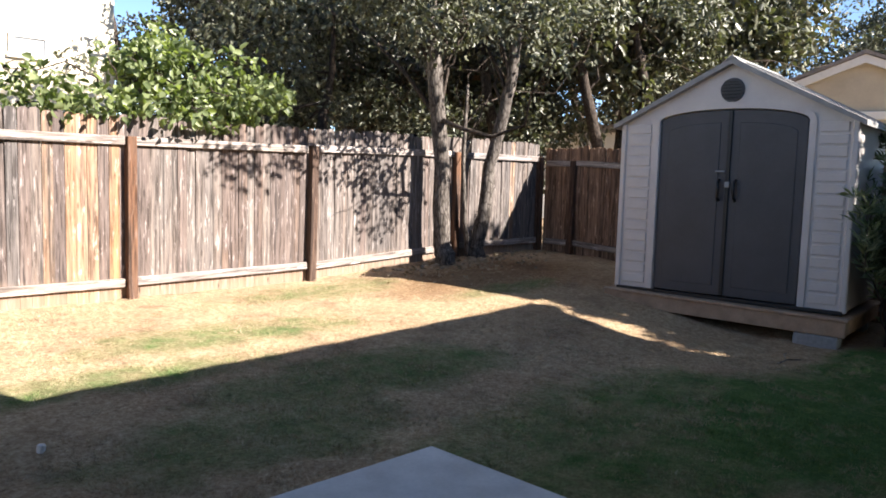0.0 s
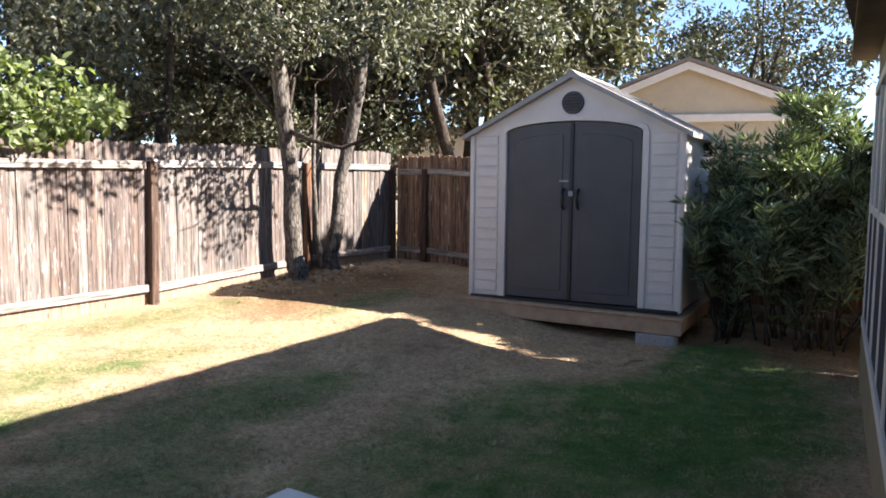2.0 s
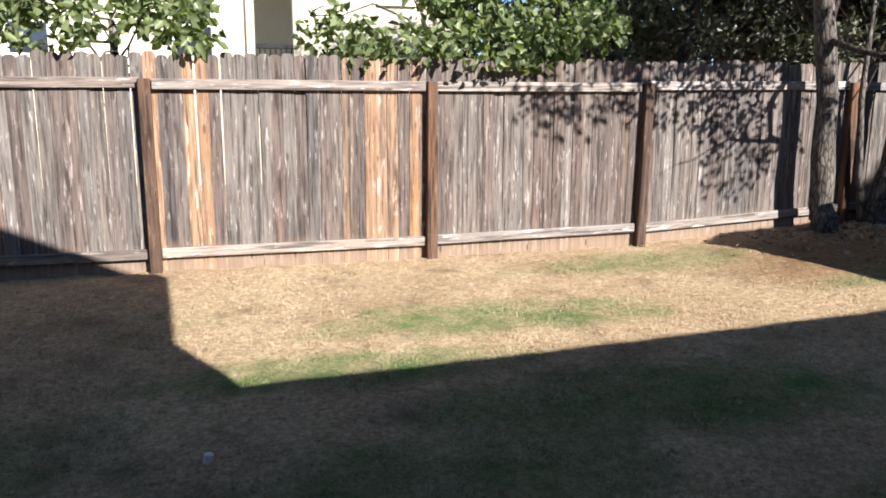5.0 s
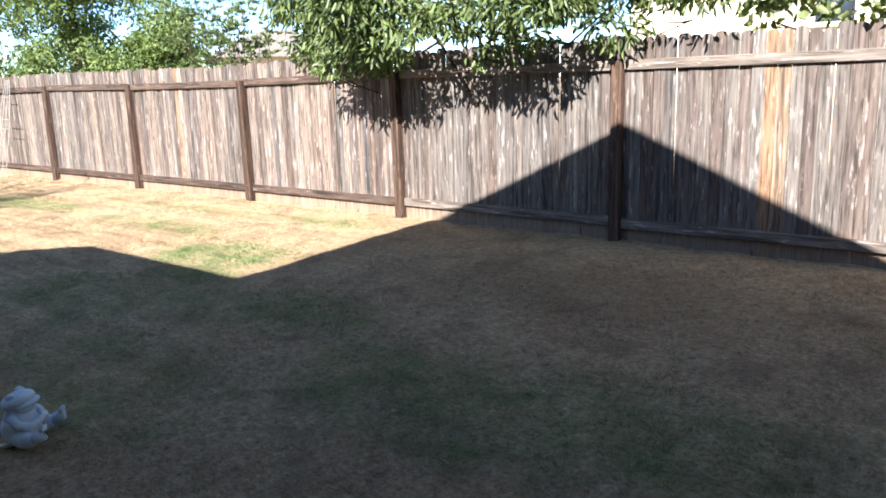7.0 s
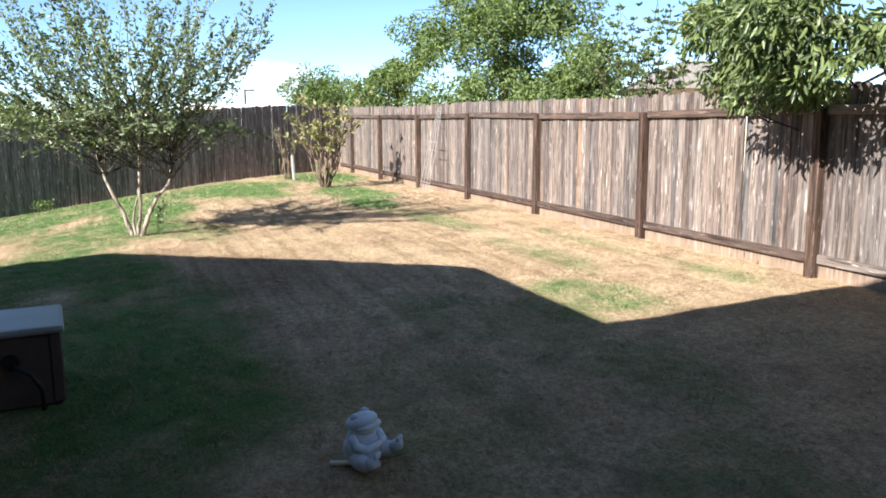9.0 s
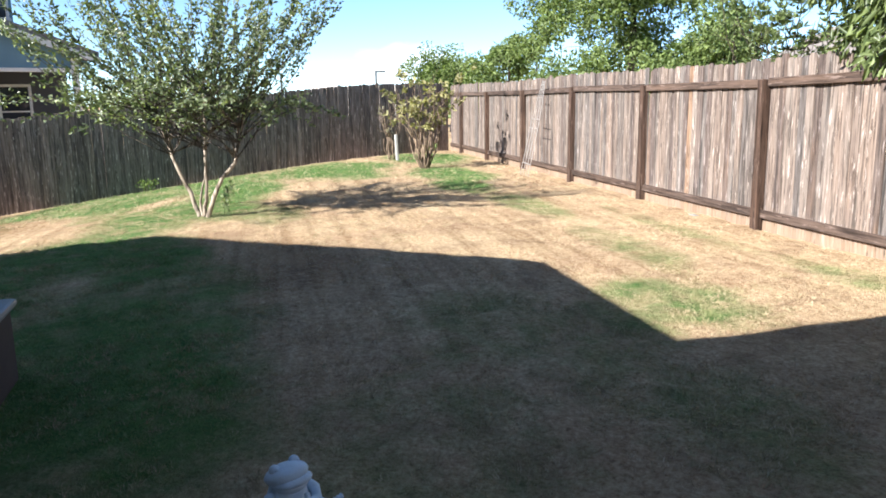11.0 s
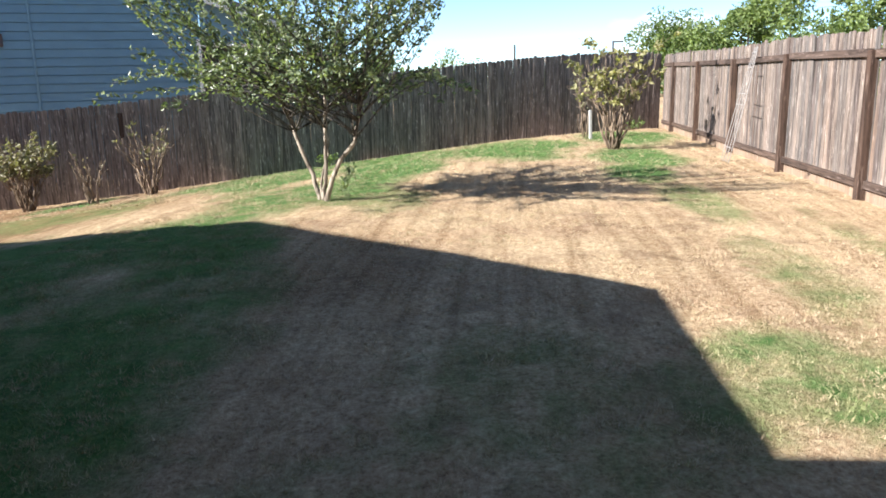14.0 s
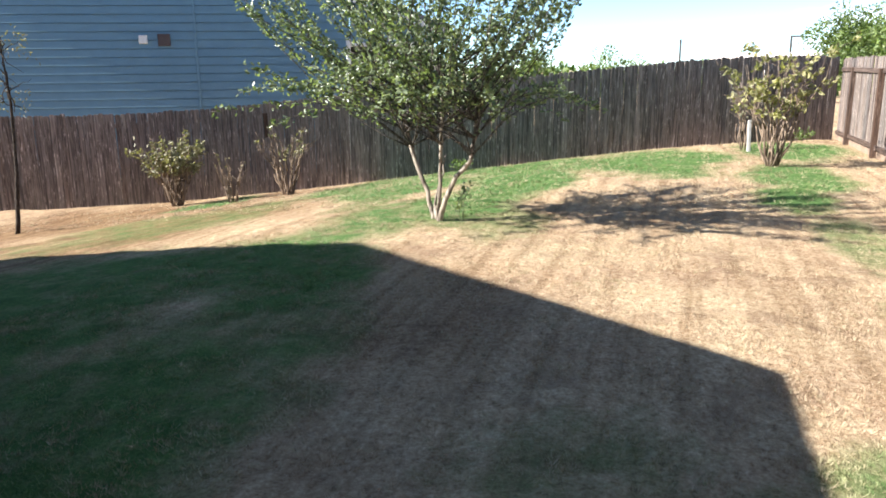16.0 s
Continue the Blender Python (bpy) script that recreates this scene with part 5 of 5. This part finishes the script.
# ---- things in the yard ----
def ball(bm, c, r, seg=14, turn=None):
    g = bmesh.ops.create_uvsphere(bm, u_segments=seg, v_segments=max(6, seg // 2 + 2), radius=1.0)
    m = Matrix.Translation(c) @ (turn if turn is not None else Matrix.Identity(4)) @ Matrix.Diagonal((*r, 1))
    bmesh.ops.transform(bm, matrix=m, verts=g["verts"])


# the garden frog leans back and looks along its own +x, arms folded over its belly
bm = bmesh.new()
ball(bm, (-0.01, 0, 0.10), (0.105, 0.112, 0.105), 22)
ball(bm, (-0.005, 0, 0.165), (0.082, 0.092, 0.085), 20)
ball(bm, (0.005, 0, 0.262), (0.092, 0.100, 0.046), 20, pose(0, 0, 0, 0, -10, 0))
ball(bm, (0.040, 0, 0.238), (0.078, 0.092, 0.026), 18, pose(0, 0, 0, 0, -6, 0))
ball(bm, (0.030, 0, 0.215), (0.062, 0.078, 0.030), 16)
for s in (-1, 1):
    ball(bm, (-0.002, s * 0.056, 0.297), (0.026, 0.024, 0.024), 12)
    ball(bm, (0.016, s * 0.060, 0.300), (0.011, 0.011, 0.011), 8)
    ball(bm, (0.045, s * 0.110, 0.062), (0.092, 0.044, 0.050), 14, pose(0, 0, 0, 0, 4, s * 22))
    tube(bm, [(0.11, s * 0.135, 0.06), (0.155, s * 0.130, 0.085), (0.165, s * 0.128, 0.115)], [0.034, 0.036, 0.020], 10)
    for toe in (-1, 0, 1):
        ball(bm, (0.168, s * 0.128 + toe * 0.020, 0.122), (0.013, 0.011, 0.018), 8)
    tube(bm, [(-0.01, s * 0.092, 0.195), (0.035, s * 0.122, 0.150), (0.085, s * 0.085, 0.125), (0.112, s * 0.025, 0.140), (0.112, s * 0.005, 0.150)], [0.026, 0.027, 0.024, 0.022, 0.016], 10)
tube(bm, [(0.105, 0.01, 0.19), (0.122, 0.0, 0.145), (0.125, -0.015, 0.10)], [0.011, 0.012, 0.010], 8)
frog = part("frog_statue", bm, M_STATUE, None, "", True)
frog.matrix_world = pose(-0.62, -4.92, lift(-0.62, -4.92) - 0.01, 0, -5, 42) @ Matrix.Scale(0.83, 4)
tagged(frog, "pale blue-grey resin sitting frog statue on the lawn", "statue")
stick = part("stick", box((-0.07, -0.014, 0.0), (0.07, 0.014, 0.02), 0.006), M_CREAM)
stick.matrix_world = pose(-0.62, -5.02, lift(-0.62, -5.02) + 0.005, 0, 0, 70)
tagged(stick, "short pale broken stick lying beside the statue", "stick")

dbox = holder("storage_box", pose(-1.86, -6.26, lift(-1.9, -6.6), 0, 0, 4), "dark brown resin storage box with a grey lid", "box")
part("body", box((-0.50, -1.15, 0.0), (0.0, 0.0, 0.41), 0.015), M_BOX, dbox)
part("corner_rib", box((-0.015, -0.05, 0.02), (0.012, 0.012, 0.405), 0.008), M_BOX, dbox)
part("lid", box((-0.53, -1.18, 0.41), (0.03, 0.03, 0.45), 0.018, None, 2), M_LID, dbox, "grey lid with a soft sheen")
bm = bmesh.new()
bmesh.ops.create_cone(bm, cap_ends=True, segments=20, radius1=0.045, radius2=0.04, depth=0.03, matrix=pose(0.015, -0.24, 0.27, 0, 90, 0))
fit_ = part("outlet", bm, M_BLACK, dbox, "round black outlet")
bm = bmesh.new()
tube(bm, [(0.02, -0.24, 0.27), (0.07, -0.22, 0.26), (0.08, -0.15, 0.22), (0.06, -0.10, 0.12), (0.05, -0.10, 0.0)], [0.013] * 5, 8)
part("hose", bm, M_BLACK, fit_, "black hose hanging down", True)

trellis = holder("garden_trellis", pose(-11.25, -0.42, lift(-11.25, -0.42) + 0.01, -12, 0, -3), "tapered galvanised wire trellis leaning on the fence", "trellis")
for k in range(4):
    f = (k - 1.5) / 1.5
    bm = bmesh.new()
    tube(bm, [(0.25 * f, 0, 0.0), (0.24 * f, 0, 0.9), (0.15 * f, 0, 1.40), (0.08 * f, 0, 1.70)], [0.006] * 4, 6)
    part("upright", bm, M_WIRE, trellis)
for z, w in ((0.22, 0.252), (0.86, 0.245), (1.02, 0.235), (1.40, 0.16), (1.62, 0.10)):
    bm = bmesh.new()
    tube(bm, [(-w, -0.010, z), (w, -0.010, z)], [0.006] * 2, 6)
    part("crossbar", bm, M_WIRE, trellis)

rng = np.random.default_rng(83)
lx, ly = rng.normal(9.3, 0.75, 380), -np.abs(rng.normal(0.2, 0.45, 380)) - 0.08
on = (lx > 7.6) & (lx < 11.3)
lx, ly = lx[on], ly[on]
lit = np.stack([lx, ly, height(lx, ly) + rng.uniform(0.012, 0.035, len(lx))], 1)
tagged(link("leaf_litter", leaves_mesh("leaf_litter", lit, rng.normal(size=lit.shape) * np.array([1, 1, 0.1]), 0.065, 0.036, rng), M_LITTER), "dry fallen oak leaves round the trunks", "leaf litter", kind="stuff")
stone = part("stone", box((-0.022, -0.017, -0.01), (0.022, 0.017, 0.045), 0.009), M_WHITE)
stone.matrix_world = pose(3.03, -3.47, lift(3.03, -3.47), 0, 12, 40)
tagged(stone, "small pale stone lying in the grass", "stone")
scrap = part("paper_scrap", box((-0.05, -0.035, 0.0), (0.05, 0.035, 0.010), 0.004), M_GUARD)
scrap.matrix_world = pose(-6.04, -0.12, lift(-6.04, -0.12) + 0.012, 0, 4, 12)
tagged(scrap, "white scrap lying at the foot of the fence", "litter")
for k, (x, y, a) in enumerate([(8.75, -4.95, 20), (8.55, -5.05, -15)]):
    bm = bmesh.new()
    tube(bm, [(-0.16, 0, 0.02), (0.0, 0.02, 0.035), (0.16, 0, 0.02)], [0.006, 0.007, 0.004], 6)
    ob = part("twig", bm, M_BARK_PALE)
    ob.matrix_world = pose(x, y, lift(x, y), 0, 0, a)
    tagged(ob, "pale dry twig lying on the lawn", "twig", "fallen twigs")

# ---- grass ----
M_GRASS, nt, b = nodes_of("grass_blades", 0.7, 0.0, 0.2)
isl = calc(nt, "ADD", calc(nt, "MULTIPLY", nt.nodes.new("ShaderNodeNewGeometry").outputs["Random Per Island"], 0.55), calc(nt, "MULTIPLY", attr(nt, "tone"), 0.45))
straw = ramp(nt, isl, (0.1, (0.30, 0.205, 0.135)), (0.5, (0.52, 0.38, 0.25)), (0.9, (0.72, 0.585, 0.42)))
green = ramp(nt, isl, (0.1, (0.06, 0.12, 0.03)), (0.6, (0.135, 0.235, 0.065)), (0.95, (0.28, 0.37, 0.14)))
nt.links.new(mixed(nt, attr(nt, "lush"), straw, green), b.inputs["Base Color"])


def grass(tufts, blades, x0, x1, y0, y1, tall, wide_m, seed):
    """Short tufts of leaning blades, thinner on worn ground and between the mowing rows."""
    rng = np.random.default_rng(seed)
    x, y = rng.uniform(x0, x1, tufts), rng.uniform(y0, y1, tufts)
    keep = ~((x > 1.25) & (x < 4.65) & (y < -4.60))
    keep &= ~((x > 8.9) & (y < -2.6) & (y > -5.3))
    clump = np.sin(6.1 * x + 2.2 * np.sin(4.3 * y)) * np.sin(5.3 * y + 2.1 * np.sin(3.7 * x))
    rows_v = np.sin(11 * y + 1.2 * np.sin(0.9 * x)) * smooth(-1.5, -3.5, x)
    lush_t = lushness(x, y)
    keep &= rng.random(tufts) < 0.62 + 0.25 * clump + 0.22 * rows_v + 0.3 * lush_t - 0.45 * bareness(x, y)
    x, y, lush_t = x[keep], y[keep], lush_t[keep]
    n = len(x)
    lush_t = np.clip(lush_t * (0.75 + 0.6 * np.sin(7.3 * x + 2.4 * np.sin(5.9 * y)) * np.sin(8.1 * y + 2.2 * np.sin(6.7 * x))) + rng.normal(size=n) * 0.16, 0, 1)
    tone = rng.random(n)
    big = rng.uniform(0.55, 1.35, n) * (1 + 0.25 * lush_t)
    rep_ = lambda q: np.repeat(q, blades)
    m = n * blades
    a, out = rng.uniform(0, 2 * math.pi, m), np.abs(rng.normal(size=m)) * 0.016
    bx, by = rep_(x) + np.cos(a) * out, rep_(y) + np.sin(a) * out
    h = tall * rep_(big) * rng.uniform(0.5, 1.2, m)
    w = wide_m * rng.uniform(0.6, 1.4, m)
    z = height(bx, by) - 0.004
    lx, ly = np.cos(a) * h * 0.6 + rng.normal(size=m) * h * 0.5, np.sin(a) * h * 0.6 + rng.normal(size=m) * h * 0.5
    t = a + math.pi / 2 + rng.normal(size=m) * 0.6
    v = np.empty((m, 3, 3))
    v[:, 0] = np.stack([bx - np.cos(t) * w, by - np.sin(t) * w, z], 1)
    v[:, 1] = np.stack([bx + np.cos(t) * w, by + np.sin(t) * w, z], 1)
    v[:, 2] = np.stack([bx + lx, by + ly, z + h], 1)
    me = bpy.data.meshes.new("grass")
    me.vertices.add(m * 3)
    me.vertices.foreach_set("co", v.ravel())
    me.loops.add(m * 3)
    me.loops.foreach_set("vertex_index", np.arange(m * 3, dtype=np.int32))
    me.polygons.add(m)
    me.polygons.foreach_set("loop_start", np.arange(0, m * 3, 3, dtype=np.int32))
    me.update(calc_edges=True)
    for key, q in (("lush", lush_t), ("tone", tone)):
        me.attributes.new(key, "FLOAT", "POINT").data.foreach_set("value", np.repeat(q, blades * 3).astype(np.float32))
    return tagged(link("grass", me, M_GRASS), "short dry and green lawn grass", "grass", kind="stuff")


grass(150000, 8, -9.5, 9.5, -7.5, 0.0, 0.020, 0.0014, 91)
grass(30000, 7, -18.5, -9.0, -14.5, 0.0, 0.034, 0.003, 92)
